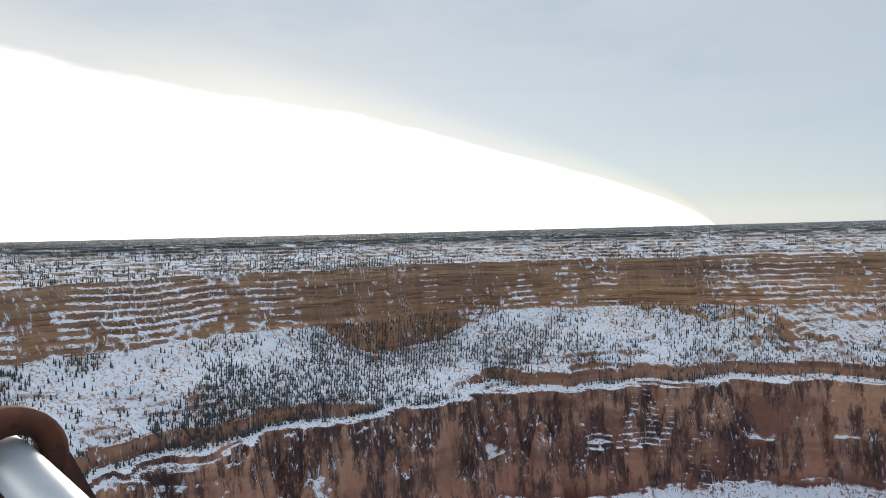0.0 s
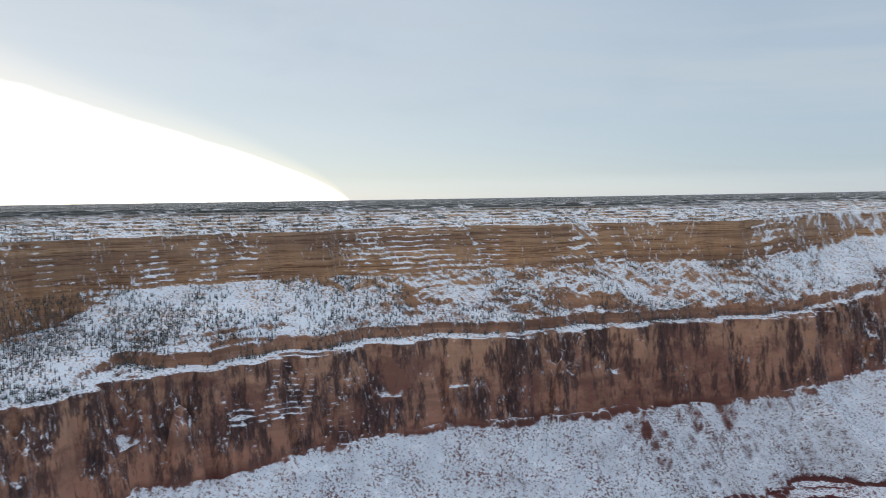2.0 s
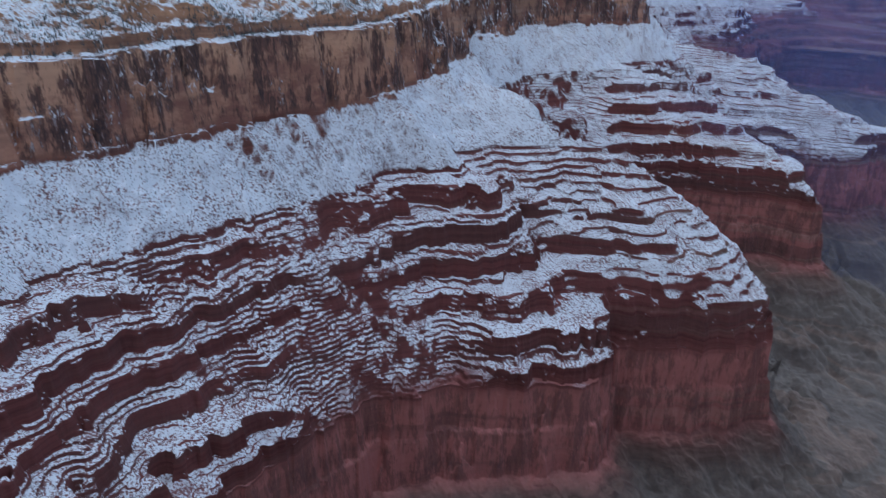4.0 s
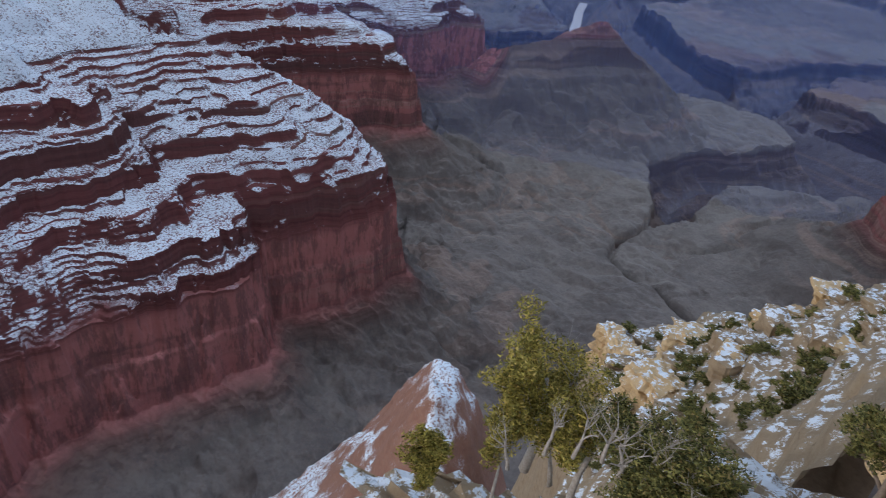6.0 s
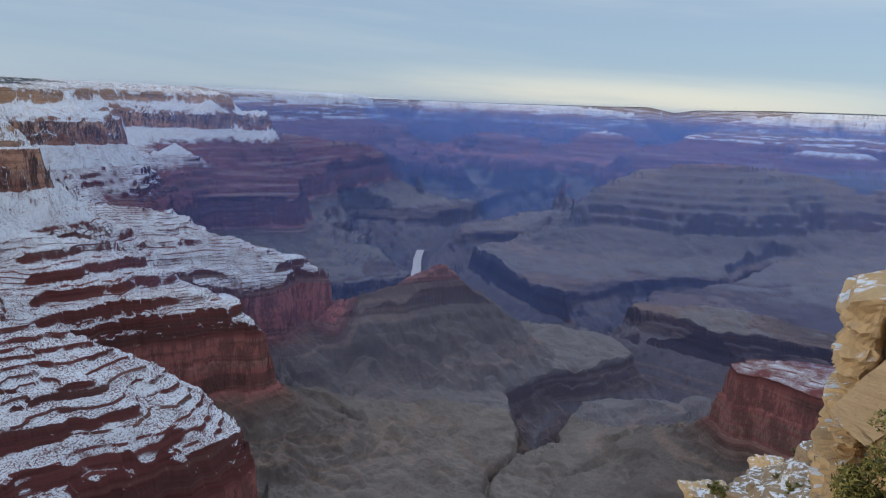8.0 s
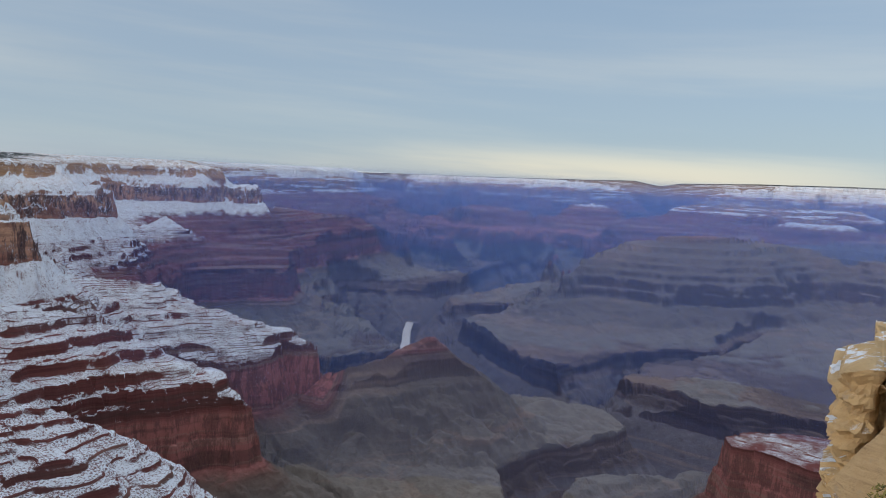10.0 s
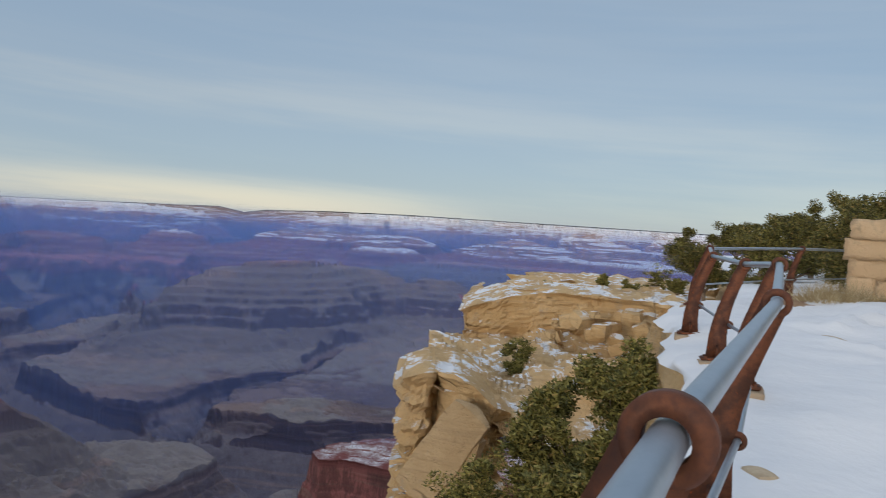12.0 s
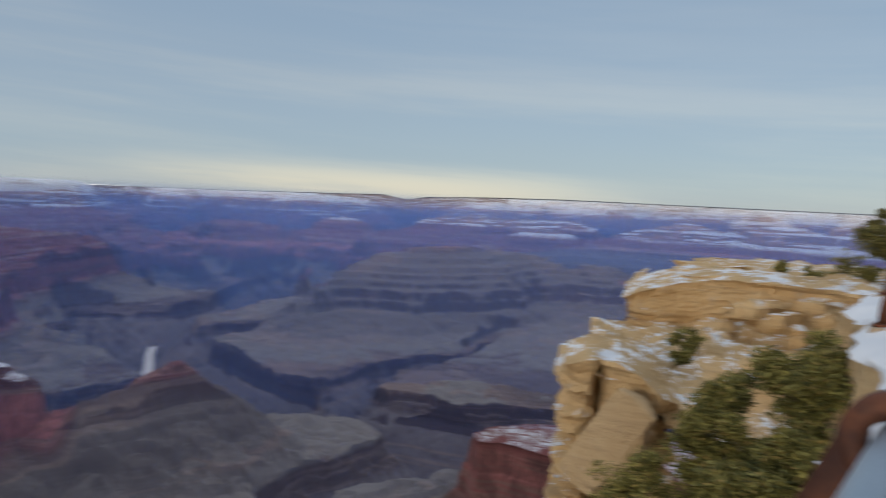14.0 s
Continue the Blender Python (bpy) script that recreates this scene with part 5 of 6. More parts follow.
def build_rail():
    height = 0.99
    rail = base("guard_rail", (0, 0, 0), "two-pipe galvanised guard rail on rusted steel posts along the rim", "railing")
    web, ring, eye2, foot, rib = [mesh_from(b, n, M_RUST) for b, n in zip(post_parts(height), ("post", "ring", "eye", "foot", "rib"))]
    bolts = [mesh_from(bolt_bm((x, y, -height + 0.035)), "bolt", M_RUST, False) for x in (-0.06, 0.06) for y in (0.11, 0.32)]
    for i, p in enumerate(RINGS):
        a, b = RINGS[max(i - 1, 0)], RINGS[min(i + 1, len(RINGS) - 1)]
        turn = math.atan2(b.y - a.y, b.x - a.x)
        m = Matrix.Translation(p) @ Matrix.Rotation(turn, 4, "Z")
        post = part("post", web, None, rail, "rust-brown curved steel post")
        post.matrix_basis = m
        for name, data in (("ring", ring), ("eye", eye2), ("foot", foot), ("rib", rib), *(("bolt", d) for d in bolts)):
            part(name, data, None, post)
        # footing under each post
        at = m @ Vector((0, 0.215, -height))
        g = float(ground_z(np.array([at.x]), np.array([at.y]))[0])
        tall = max(at.z - g, 0.05) + 0.35
        bm = rock_bm((0.42, 0.36, tall), i + 3, 5, 0.05, 0.4, 0.9, crack=0, step=0.02)
        ob = new("concrete_footing", mesh_from(bm, "concrete_footing", M_FOOTING))
        ob.matrix_basis = Matrix.Translation((at.x, at.y, at.z - tall)) @ Matrix.Rotation(turn, 4, "Z")
        tagged(ob, "low tan concrete footing under a rail post", "footing", "footings of the rail")
    def course(name, pts, radius, label):
        # round the bends a little
        line = []
        for i, p in enumerate(pts):
            if 0 < i < len(pts) - 1:
                line += [p + (pts[i - 1] - p).normalized() * 0.10, p + ((pts[i - 1] - p).normalized() + (pts[i + 1] - p).normalized()) * 0.012, p + (pts[i + 1] - p).normalized() * 0.10]
            else:
                line.append(p)
        bm = bmesh.new()
        tube_into(bm, line, [radius] * len(line), 20)
        part(name, bm, M_PIPE, rail, label)
    course("top_pipe", RINGS, 0.0265, "grey galvanised top pipe")
    low = []
    for i, p in enumerate(RINGS):
        a, b = RINGS[max(i - 1, 0)], RINGS[min(i + 1, len(RINGS) - 1)]
        turn = math.atan2(b.y - a.y, b.x - a.x)
        low.append(p + Vector((-math.sin(turn) * 0.115, math.cos(turn) * 0.115, -0.62)))
    course("lower_pipe", low, 0.0155, "thin grey galvanised lower pipe")


build_rail()


# ---- rock outcrop beyond the rail ----
def rock(name, at, size, seed, mat, label, category, turn=0.0, cuts=10, rough=0.16, bed=0.3, square=0.6, lean=(0, 0), group="", tip=0.0, step=0.16):
    ob = new(name, mesh_from(rock_bm(size, seed, cuts, rough, bed, square, lean, 0.09 if cuts > 12 else 0.0, step), name, mat, False))
    ob.matrix_basis = Matrix.Translation(at) @ Matrix.Rotation(radians(turn), 4, "Z") @ Matrix.Rotation(radians(tip), 4, "Y")
    return tagged(ob, label, category, group)


def low_spot(turn, dist, top_rise, tall):
    p = spot(turn, dist, top_rise)
    return Vector((p.x, p.y, p.z - tall))


def cliff_wall(name, path, low, seed, label, back=6.0, bed=0.2, blocky=1.0, step=0.085):
    """A bedded cliff along a line in the plan: thin beds that stand out and back, joints, a cap, and a flat top behind it. path: x, y, top height."""
    pts = [Vector(p) for p in path]
    runs = [0.0]
    for p, q in zip(pts, pts[1:]):
        runs.append(runs[-1] + (q.xy - p.xy).length)
    us = np.arange(0, runs[-1], step)
    xs, ys, tops = (np.interp(us, runs, [p[k] for p in pts]) for k in range(3))
    for _ in range(3):
        xs[1:-1], ys[1:-1] = (xs[:-2] + 2 * xs[1:-1] + xs[2:]) / 4, (ys[:-2] + 2 * ys[1:-1] + ys[2:]) / 4
    tx, ty = np.gradient(xs), np.gradient(ys)
    size = np.hypot(tx, ty)
    nx, ny = ty / size, -tx / size
    rows = max(8, int((tops.max() - low) / step))
    behind = np.concatenate([[0.06, 0.16, 0.3], np.linspace(0.5, back, 22)])
    deep = rows + 1 + len(behind)
    verts = np.zeros((len(us), deep, 3))
    off = Vector((seed * 4.1, seed * 2.3, seed * 1.7))
    inward = Vector((xs.mean(), ys.mean())).normalized()
    for i, u in enumerate(us):
        top = tops[i] + 0.06 * noise.fractal(Vector((u * 0.8, seed, 0)), 1.0, 2.0, 4)
        for k in range(rows + 1):
            z = low + (top - low) * k / rows
            p = Vector((xs[i], ys[i], z))
            wob = noise.noise(p * 0.7 + off)
            layer = math.floor((z + 0.07 * wob + 0.02 * u) / bed)
            thick = noise.cell(Vector((layer + 0.5, seed + 0.5, 0.5)))
            lump = noise.cell(Vector((u * (0.5 + 0.8 * thick) + layer * 0.37 + 0.3 * wob, layer * 0.5 + 0.25, seed + 0.5)))
            fine = noise.cell(Vector((math.floor((z + 0.03 * wob) / 0.055) + 0.5, u * 0.9, seed + 3.5)))
            joint = noise.voronoi(Vector((u * 0.55, z * 0.28, seed)) + Vector((wob, wob, 0)) * 0.25)[0]
            gap = max(0.0, 1 - (joint[1] - joint[0]) / 0.07)
            smooth = min(1.0, max(0.0, noise.noise(Vector((u * 0.35, z * 0.4, seed * 2.0))) * 2.5 + 0.55)) * blocky
            o = 0.26 * noise.fractal(p * 0.4 + off, 1.0, 2.0, 3) + 0.10 * wob + smooth * (0.17 * (thick - 0.5) + 0.20 * (lump - 0.5)) + 0.035 * (fine - 0.5) - 0.16 * gap * (0.3 + smooth)
            o += 0.14 * max(0.0, 1 - (top - z) / 0.3) + 0.10 * (top - z) * 0.3
            verts[i, k] = (p.x + nx[i] * o, p.y + ny[i] * o, z + 0.02 * noise.noise(p * 4 + off))
        edge = verts[i, rows]
        for k, d in enumerate(behind):
            x, y = edge[0] + inward.x * d, edge[1] + inward.y * d
            h = noise.fractal(Vector((x * 0.9, y * 0.9, seed)), 1.0, 2.0, 4)
            verts[i, rows + 1 + k] = (x, y, top + min(d, 0.4) * 0.12 + 0.16 * h * min(d / 0.5, 1.0))
    g = np.arange(len(us) * deep).reshape(len(us), deep)
    q = np.stack([g[:-1, :-1], g[1:, :-1], g[1:, 1:], g[:-1, 1:]], -1).reshape(-1, 4)
    ob = sheet(name, q, verts.reshape(-1, 3), M_LIME, {}, False)
    return tagged(ob, label, "rock")


def wall_path(*rows):
    """Turn, level distance, rise of the top edge."""
    return [spot(*row) for row in rows]


cliff_wall("rock_cliff", wall_path((80.0, 29, -5.3), (79.2, 23.2, -6.7), (79.2, 22.5, -6.7), (80.5, 22.4, -6.2), (83.0, 22.6, -5.3), (86.2, 22.3, -4.85), (89.9, 22.0, -4.8), (93, 21.6, -4.9), (95.5, 21.0, -5.0), (97.5, 20.2, -4.9)),
           EYE.z - 4.6, 4, "flat-topped tan limestone cliff with thin beds and a broken cap", 7.0)
cliff_wall("rock_pillar", wall_path((76.2, 19.0, -11.6), (74.6, 15.4, -12.6), (74.5, 14.6, -12.9), (75.1, 13.9, -12.2), (76.6, 13.7, -11.6), (77.25, 13.75, -11.5), (77.45, 14.5, -11.5), (77.8, 13.9, -11.5), (79.2, 13.6, -11.7), (81.0, 13.4, -12.8), (82.4, 13.3, -14.0), (84.5, 14.0, -14.6)),
           EYE.z - 10.5, 9, "tall bedded tan limestone pillar at the end of an outcrop", 2.6, 0.16)


def lean_block(name, at, size, seed, tilt, label, rough=0.07, cuts=18, lean=0.0):
    """A block that leans against the cliff: tilted in the cliff's own plane, and back towards it."""
    ob = new(name, mesh_from(rock_bm(size, seed, cuts, rough, 0.7, 0.8, (0, 0), 0.0, 0.025), name, M_LIME_GREY, False))
    ob.matrix_basis = Matrix.Translation(at) @ Matrix.Rotation(radians(-12), 4, "Z") @ Matrix.Rotation(radians(tilt), 4, "X") @ Matrix.Rotation(radians(lean), 4, "Y")
    return tagged(ob, label, "rock")


lean_block("leaning_slab", spot(76.2, 13.2, -20.6), (0.4, 0.85, 1.95), 8, 33, "smooth leaning slab of weathered tan rock", lean=6)
lean_block("cracked_block", spot(79.5, 13.0, -20.9), (0.42, 0.42, 1.2), 11, 13, "cracked upright block of pale limestone", 0.12, 14, 6)


def terrace():
    """Stony ground with snow between the pillar and the cliff behind it."""
    a, r = np.meshgrid(np.arange(77.6, 98.5, 0.12), np.linspace(13.7, 22.6, 90), indexing="ij")
    x, y = r * np.sin(np.radians(a)), r * np.cos(np.radians(a))
    z = np.interp(r, (13.7, 15, 18, 20.5, 22.6), (-3.2, -3.0, -3.35, -3.5, -3.3)) - np.clip(a - 80.5, 0, 4) * 0.16 * np.clip((17 - r) / 3, 0, 1)
    stones = np.floor(6 * fbm(x, y, 1.1, 2, 231)) / 6
    z = z + 0.45 * stones + 0.22 * fbm(x, y, 0.5, 3, 233) + 0.3 * fbm(x, y, 2.5, 2, 235)
    v = np.stack([x, y, z + EYE.z], -1).reshape(-1, 3)
    g = np.arange(a.size).reshape(a.shape)
    q = np.stack([g[:-1, :-1], g[:-1, 1:], g[1:, 1:], g[1:, :-1]], -1).reshape(-1, 4)[:, ::-1]
    tagged(sheet("rubble_terrace", q, v, M_LIME, {}, False), "stony limestone terrace with patches of snow", "ground", kind="structure")


terrace()
for k in range(22):
    turn = 86.2 + k * 0.46 + random.uniform(-0.3, 0.3)
    s = random.uniform(0.16, 0.38)
    rock("loose_block", low_spot(turn, 21.35 + random.uniform(-0.2, 0.4) - 0.09 * k, random.uniform(-8.6, -5.6), s), (s * 1.3, s * 1.5, s), 40 + k, M_LIME, "angular tan limestone block on a ledge", "rock", random.uniform(0, 90), 8, 0.22, 0.3, 0.72, group="loose blocks of the outcrop", tip=random.uniform(-30, 30), step=0.06)
rock("cliff_block", low_spot(90.5, 29, -3.7, 5.0), (12.0, 8.0, 5.0), 60, M_LIME, "flat-topped tan limestone bench with small trees", "rock", -4, 18, 0.08, 0.3, 0.85)


# ---- trees ----
def crown_mesh(name, clumps, per, leaf, mat, seed):
    """A crown: many small leaves in uneven clumps. clumps: centre and radius of each."""
    rnd = np.random.RandomState(seed)
    pts, tri = [], []
    for c, r in clumps:
        d = rnd.normal(size=(per, 3))
        d /= np.linalg.norm(d, axis=1)[:, None]
        d *= (rnd.rand(per, 1) ** 0.45) * r
        d[:, 2] *= 0.75
        at = np.array(c) + d
        a = rnd.normal(size=(per, 3))
        a /= np.linalg.norm(a, axis=1)[:, None]
        a[:, 2] = np.abs(a[:, 2]) * 0.8
        b = np.cross(a, rnd.normal(size=(per, 3)))
        b /= np.linalg.norm(b, axis=1)[:, None] + 1e-9
        s = leaf * (0.6 + 0.8 * rnd.rand(per, 1))
        pts.append(np.stack([at - b * s * 0.2, at + b * s * 0.2, at + a * s], 1).reshape(-1, 3))
    pts = np.concatenate(pts)
    me = bpy.data.meshes.new(name)
    n = len(pts) // 3
    me.vertices.add(len(pts))
    me.vertices.foreach_set("co", pts.astype(np.float32).ravel())
    me.loops.add(n * 3)
    me.loops.foreach_set("vertex_index", np.arange(n * 3, dtype=np.int32))
    me.polygons.add(n)
    me.polygons.foreach_set("loop_start", np.arange(0, n * 3, 3, dtype=np.int32))
    me.update(calc_edges=True)
    me.materials.append(mat)
    return me


def tree(name, at, tall, wide, seed, label, leaf_mat, category="tree", per=70, leaf=0.07, clumps=90, trunk_lean=(0.1, 0.0), bare=0.25, bark=None, group="", lift=0.1, clump=0.16):
    """A gnarled juniper or pinyon: a trunk that forks into crooked limbs, and a crown of clumps at their ends."""
    rnd = random.Random(seed)
    root = base(name, at, label, category, group)
    wood = bmesh.new()
    ends = []

    def limb(p, way, length, radius, depth):
        pts, rad = [p], [radius]
        w = Vector(way).normalized()
        steps = 4
        for i in range(steps):
            w = (w + Vector((rnd.uniform(-1, 1), rnd.uniform(-1, 1), rnd.uniform(-0.4, 0.7))) * 0.28).normalized()
            p = p + w * (length / steps)
            pts.append(p)
            rad.append(radius * (1 - 0.62 * (i + 1) / steps))
        tube_into(wood, pts, rad, 7 if depth < 2 else 5)
        if depth < 3:
            for k in range(3 if depth else 5):
                i = rnd.randint(1 if depth else 2, steps)
                a = rnd.uniform(0, 2 * math.pi)
                out = Vector((math.cos(a), math.sin(a), rnd.uniform(0.0, 0.8)))
                limb(pts[i], w * 0.4 + out, length * rnd.uniform(0.5, 0.75), rad[i] * 0.6, depth + 1)
        if depth >= 1:
            ends.extend(pts[2:])

    limb(Vector((0, 0, -0.1)), Vector((trunk_lean[0], trunk_lean[1], 1)), tall * 0.62, tall * 0.045, 0)
    spread = max(max(math.hypot(e.x, e.y) for e in ends), 0.01)
    top = max(e.z for e in ends)
    scale = Vector((wide * 0.5 / spread, wide * 0.5 / spread, tall * 0.93 / top))
    for v in wood.verts:
        v.co = Vector((v.co.x * scale.x, v.co.y * scale.y, v.co.z * scale.z))
    ends = [Vector((e.x * scale.x, e.y * scale.y, e.z * scale.z)) for e in ends if e.z * scale.z > tall * lift]
    spots = []
    for k in range(clumps):
        e = rnd.choice(ends)
        r = tall * clump * rnd.uniform(0.45, 1.0)
        spots.append(((e.x + rnd.uniform(-1, 1) * r * 0.7, e.y + rnd.uniform(-1, 1) * r * 0.7, max(e.z + rnd.uniform(-0.3, 0.8) * r, r * 0.5)), r * 0.75))
    part("trunk", wood, bark or M_BARK, root, "grey-brown crooked trunk and limbs")
    part("crown", crown_mesh("crown", spots, per, leaf, leaf_mat, seed), None, root, "clumped evergreen needles")
    return root


# the juniper at the rail, seen over the drop
tree("juniper_tree", spot(85.2, 8.3, -7.8) - Vector((0, 0, 4.2)), 4.2, 4.7, 4, "dense olive-green juniper growing below the rail", M_NEEDLE, per=230, leaf=0.07, clumps=470, clump=0.075, lift=0.12)
tree("juniper_tree", spot(82.2, 7.8, -18.2) - Vector((0, 0, 1.5)), 1.5, 1.3, 6, "low green juniper below the outcrop", M_NEEDLE, per=170, leaf=0.05, clumps=90, clump=0.15)
tree("juniper_tree", spot(83.5, 17.5, -8.5) - Vector((0, 0, 1.2)), 1.2, 1.1, 7, "small dark juniper against the outcrop cliff", M_NEEDLE, per=60, leaf=0.09, clumps=45)
tree("juniper_tree", spot(93.6, 14.5, -7.5) - Vector((0, 0, 1.6)), 1.6, 1.0, 8, "small grey-green juniper beside the snowy ledge", M_NEEDLE, per=60, leaf=0.08, clumps=50)
for k, (turn, dist, rise, tall) in enumerate(((85.9, 26, -3.9, 0.5), (89.8, 26, -3.0, 0.95), (92.2, 25.5, -3.5, 0.8), (94.3, 26, -2.3, 1.5), (96.2, 25, -2.8, 1.2), (95.6, 27, -3.2, 0.9))):
    tree("pinyon_bush", spot(turn, dist, rise) - Vector((0, 0, tall)), tall, tall * 0.95, 30 + k, "small pinyon on the flat outcrop top", M_NEEDLE, "bush", per=36, leaf=0.10, clumps=36, group="bushes on the outcrop", lift=0.35)

tree("juniper_tree", spot(79.6, 8.0, -20.8) - Vector((0, 0, 3.0)), 3.0, 1.9, 14, "ragged dark-green juniper below the tan outcrop", M_NEEDLE, per=150, leaf=0.06, clumps=170, clump=0.085, lift=0.1, trunk_lean=(0.25, 0.1))
tree("juniper_tree", spot(75.8, 8.6, -31.5) - Vector((0, 0, 2.0)), 2.0, 1.9, 16, "low spreading juniper among rubble below the rail", M_NEEDLE, per=120, leaf=0.06, clumps=90, clump=0.11, lift=0.1)

# hedge of junipers behind the stone wall
for k in range(17):
    turn = 97.6 + k * 1.75
    dist = 24 + 4 * math.sin(k * 2.1)
    rise = np.interp(turn, (97, 100, 103, 106, 110, 114, 118, 127), (1.0, 2.2, 2.3, 3.6, 4.6, 5.2, 5.4, 5.2)) + random.uniform(-0.35, 0.35)
    tall = 2.7 + random.uniform(-0.3, 0.5)
    tree("juniper_tree", spot(turn, dist, rise) - Vector((0, 0, tall)), tall, 2.7, 60 + k, "dense dark juniper in a row behind the stone wall", M_NEEDLE_SHADED, per=150, leaf=0.085, clumps=130, group="junipers behind the wall", lift=0.05, clump=0.15)
tree("pinyon_pine", spot(122.3, 15.0, 16.8) - Vector((0, 0, 6.2)), 6.2, 4.2, 97, "tall pinyon with open crown above the stone wall", M_NEEDLE_SHADED, per=300, leaf=0.085, clumps=260, clump=0.08, lift=0.2)
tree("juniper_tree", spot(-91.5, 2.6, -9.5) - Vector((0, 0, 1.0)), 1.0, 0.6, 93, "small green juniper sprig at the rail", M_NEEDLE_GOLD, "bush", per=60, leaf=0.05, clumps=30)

# ---- stone wall, pillar and steps ----
def stone_mesh(seed):
    bm = rock_bm((1.03, 1.03, 1.03), seed * 1.7 + 2, 4, 0.10, 3.0, 0.86, crack=0, step=0.0)
    rnd = random.Random(seed)
    for v in bm.verts:
        v.co += Vector((rnd.uniform(-1, 1), rnd.uniform(-1, 1), rnd.uniform(-1, 1))) * 0.035 - Vector((0, 0, 0.51))
    return mesh_from(bm, "stone", M_STONE, True)


STONES = [stone_mesh(k) for k in range(12)]


def masonry(name, start, end, foot, top, thick, label, seed, course=0.24, length=0.5):
    """A wall of rough stones between two plan points; foot and top are heights at start and end."""
    rnd = random.Random(seed)
    a, b = Vector(start), Vector(end)
    run = (b - a).length
    turn = math.atan2(b.y - a.y, b.x - a.x)
    root = base(name, (a.x, a.y, 0), label, "wall")
    core = bmesh.new()
    bmesh.ops.create_cube(core, size=1)
    for v in core.verts:
        s = v.co.x + 0.5
        lo, hi = foot[0] + (foot[1] - foot[0]) * s, top[0] + (top[1] - top[0]) * s
        v.co = Vector((s * run, v.co.y * (thick - 0.12), lo - 0.3 if v.co.z < 0 else hi - 0.05))
    ob = part("core", core, M_FOOTING, root, "tan mortar core")
    ob.rotation_euler.z = turn
    rows = max(2, int(round((max(top) - min(foot)) / course)))
    for j in range(rows):
        x = -rnd.uniform(0, 0.15)
        while x < run:
            w = rnd.uniform(0.45, 1.6) * length
            w = min(w, run - x + 0.05)
            s = min(max((x + w / 2) / run, 0), 1)
            lo, hi = foot[0] + (foot[1] - foot[0]) * s, top[0] + (top[1] - top[0]) * s
            h = (hi - lo + 0.2) / rows
            tall = h * rnd.uniform(0.92, 1.15) if rnd.random() < 0.7 or j == rows - 1 else h * 1.9
            z = lo - 0.2 + h * j
            st = part("stone", rnd.choice(STONES), None, root)
            st.matrix_basis = Matrix.Rotation(turn, 4, "Z") @ Matrix.Translation((x + w / 2, rnd.uniform(-0.03, 0.03), z + tall / 2)) @ Matrix.Rotation(radians(rnd.uniform(-3, 3)), 4, "Y") @ Matrix.Diagonal((w * 1.02, thick * rnd.uniform(0.98, 1.08), tall * 1.02, 1))
            x += w
    return root


def flat_at(turn, dist):
    p = spot(turn, dist, 0)
    return (p.x, p.y)


E0 = EYE.z
w0, w1, w2 = Vector(flat_at(114.1, 16.7)), Vector(flat_at(124.0, 12.6)), Vector(flat_at(136, 10.6))
masonry("stone_wall", w0, w1, (E0 - 1.08, E0 - 0.8), (E0 + 0.60, E0 + 0.58), 0.5, "rough tan sandstone retaining wall beside the steps", 3, 0.36, 0.46)
masonry("stone_wall", w1, w2, (E0 - 0.8, E0 - 0.6), (E0 + 0.58, E0 + 0.55), 0.5, "rough tan sandstone retaining wall above the snowbank", 4, 0.36, 0.46)
p0, p1 = Vector(flat_at(107.2, 17.4)), Vector(flat_at(110.2, 17.2))
masonry("stone_pillar", p0, p1, (E0 - 1.2, E0 - 1.2), (E0 + 0.60, E0 + 0.62), 0.85, "stacked tan sandstone pillar beside the steps", 7, 0.40, 0.75)
b0, b1 = Vector(flat_at(109.5, 21.5)), Vector(flat_at(117.5, 20.0))
masonry("stone_parapet", b0, b1, (E0 - 0.2, E0 - 0.2), (E0 + 0.64, E0 + 0.70), 0.45, "low tan stone parapet capped with snow", 9, 0.36, 0.8)
side = Vector(flat_at(114.0, 16.9)) - Vector(flat_at(110.3, 17.0))
inwards = Vector((-side.y, side.x)).normalized()
if inwards.dot(Vector(flat_at(112, 1))) < 0:
    inwards = -inwards
stairs = base("stone_steps", (*flat_at(112.15, 17.0), 0), "dark wet stone steps half covered by snow", "steps")
for k in range(9):
    bm = rock_bm((1.25, 0.46, 0.16), 70 + k, 6, 0.06, 0.5, 0.92, crack=0, step=0.05)
    ob = part("step", bm, M_STEP, stairs)
    at = inwards * (0.32 * k)
    ob.matrix_basis = Matrix.Translation((at.x, at.y, E0 - 1.22 + 0.175 * k)) @ Matrix.Rotation(math.atan2(side.y, side.x), 4, "Z")


def drift(name, at, size, seed, label):
    """A soft heap of snow."""
    bm = bmesh.new()
    bmesh.ops.create_uvsphere(bm, u_segments=28, v_segments=14, radius=1)
    o = Vector((seed * 2.3, seed, 0))
    for v in bm.verts:
        n = 1 + 0.22 * noise.fractal(v.co * 1.6 + o, 1.0, 2.0, 4)
        v.co = Vector((v.co.x * size[0] * n, v.co.y * size[1] * n, v.co.z * size[2] * n))
    ob = new(name, mesh_from(bm, name, M_BLANK))
    ob.location = at
    return tagged(ob, label, "snow", "snow heaps")


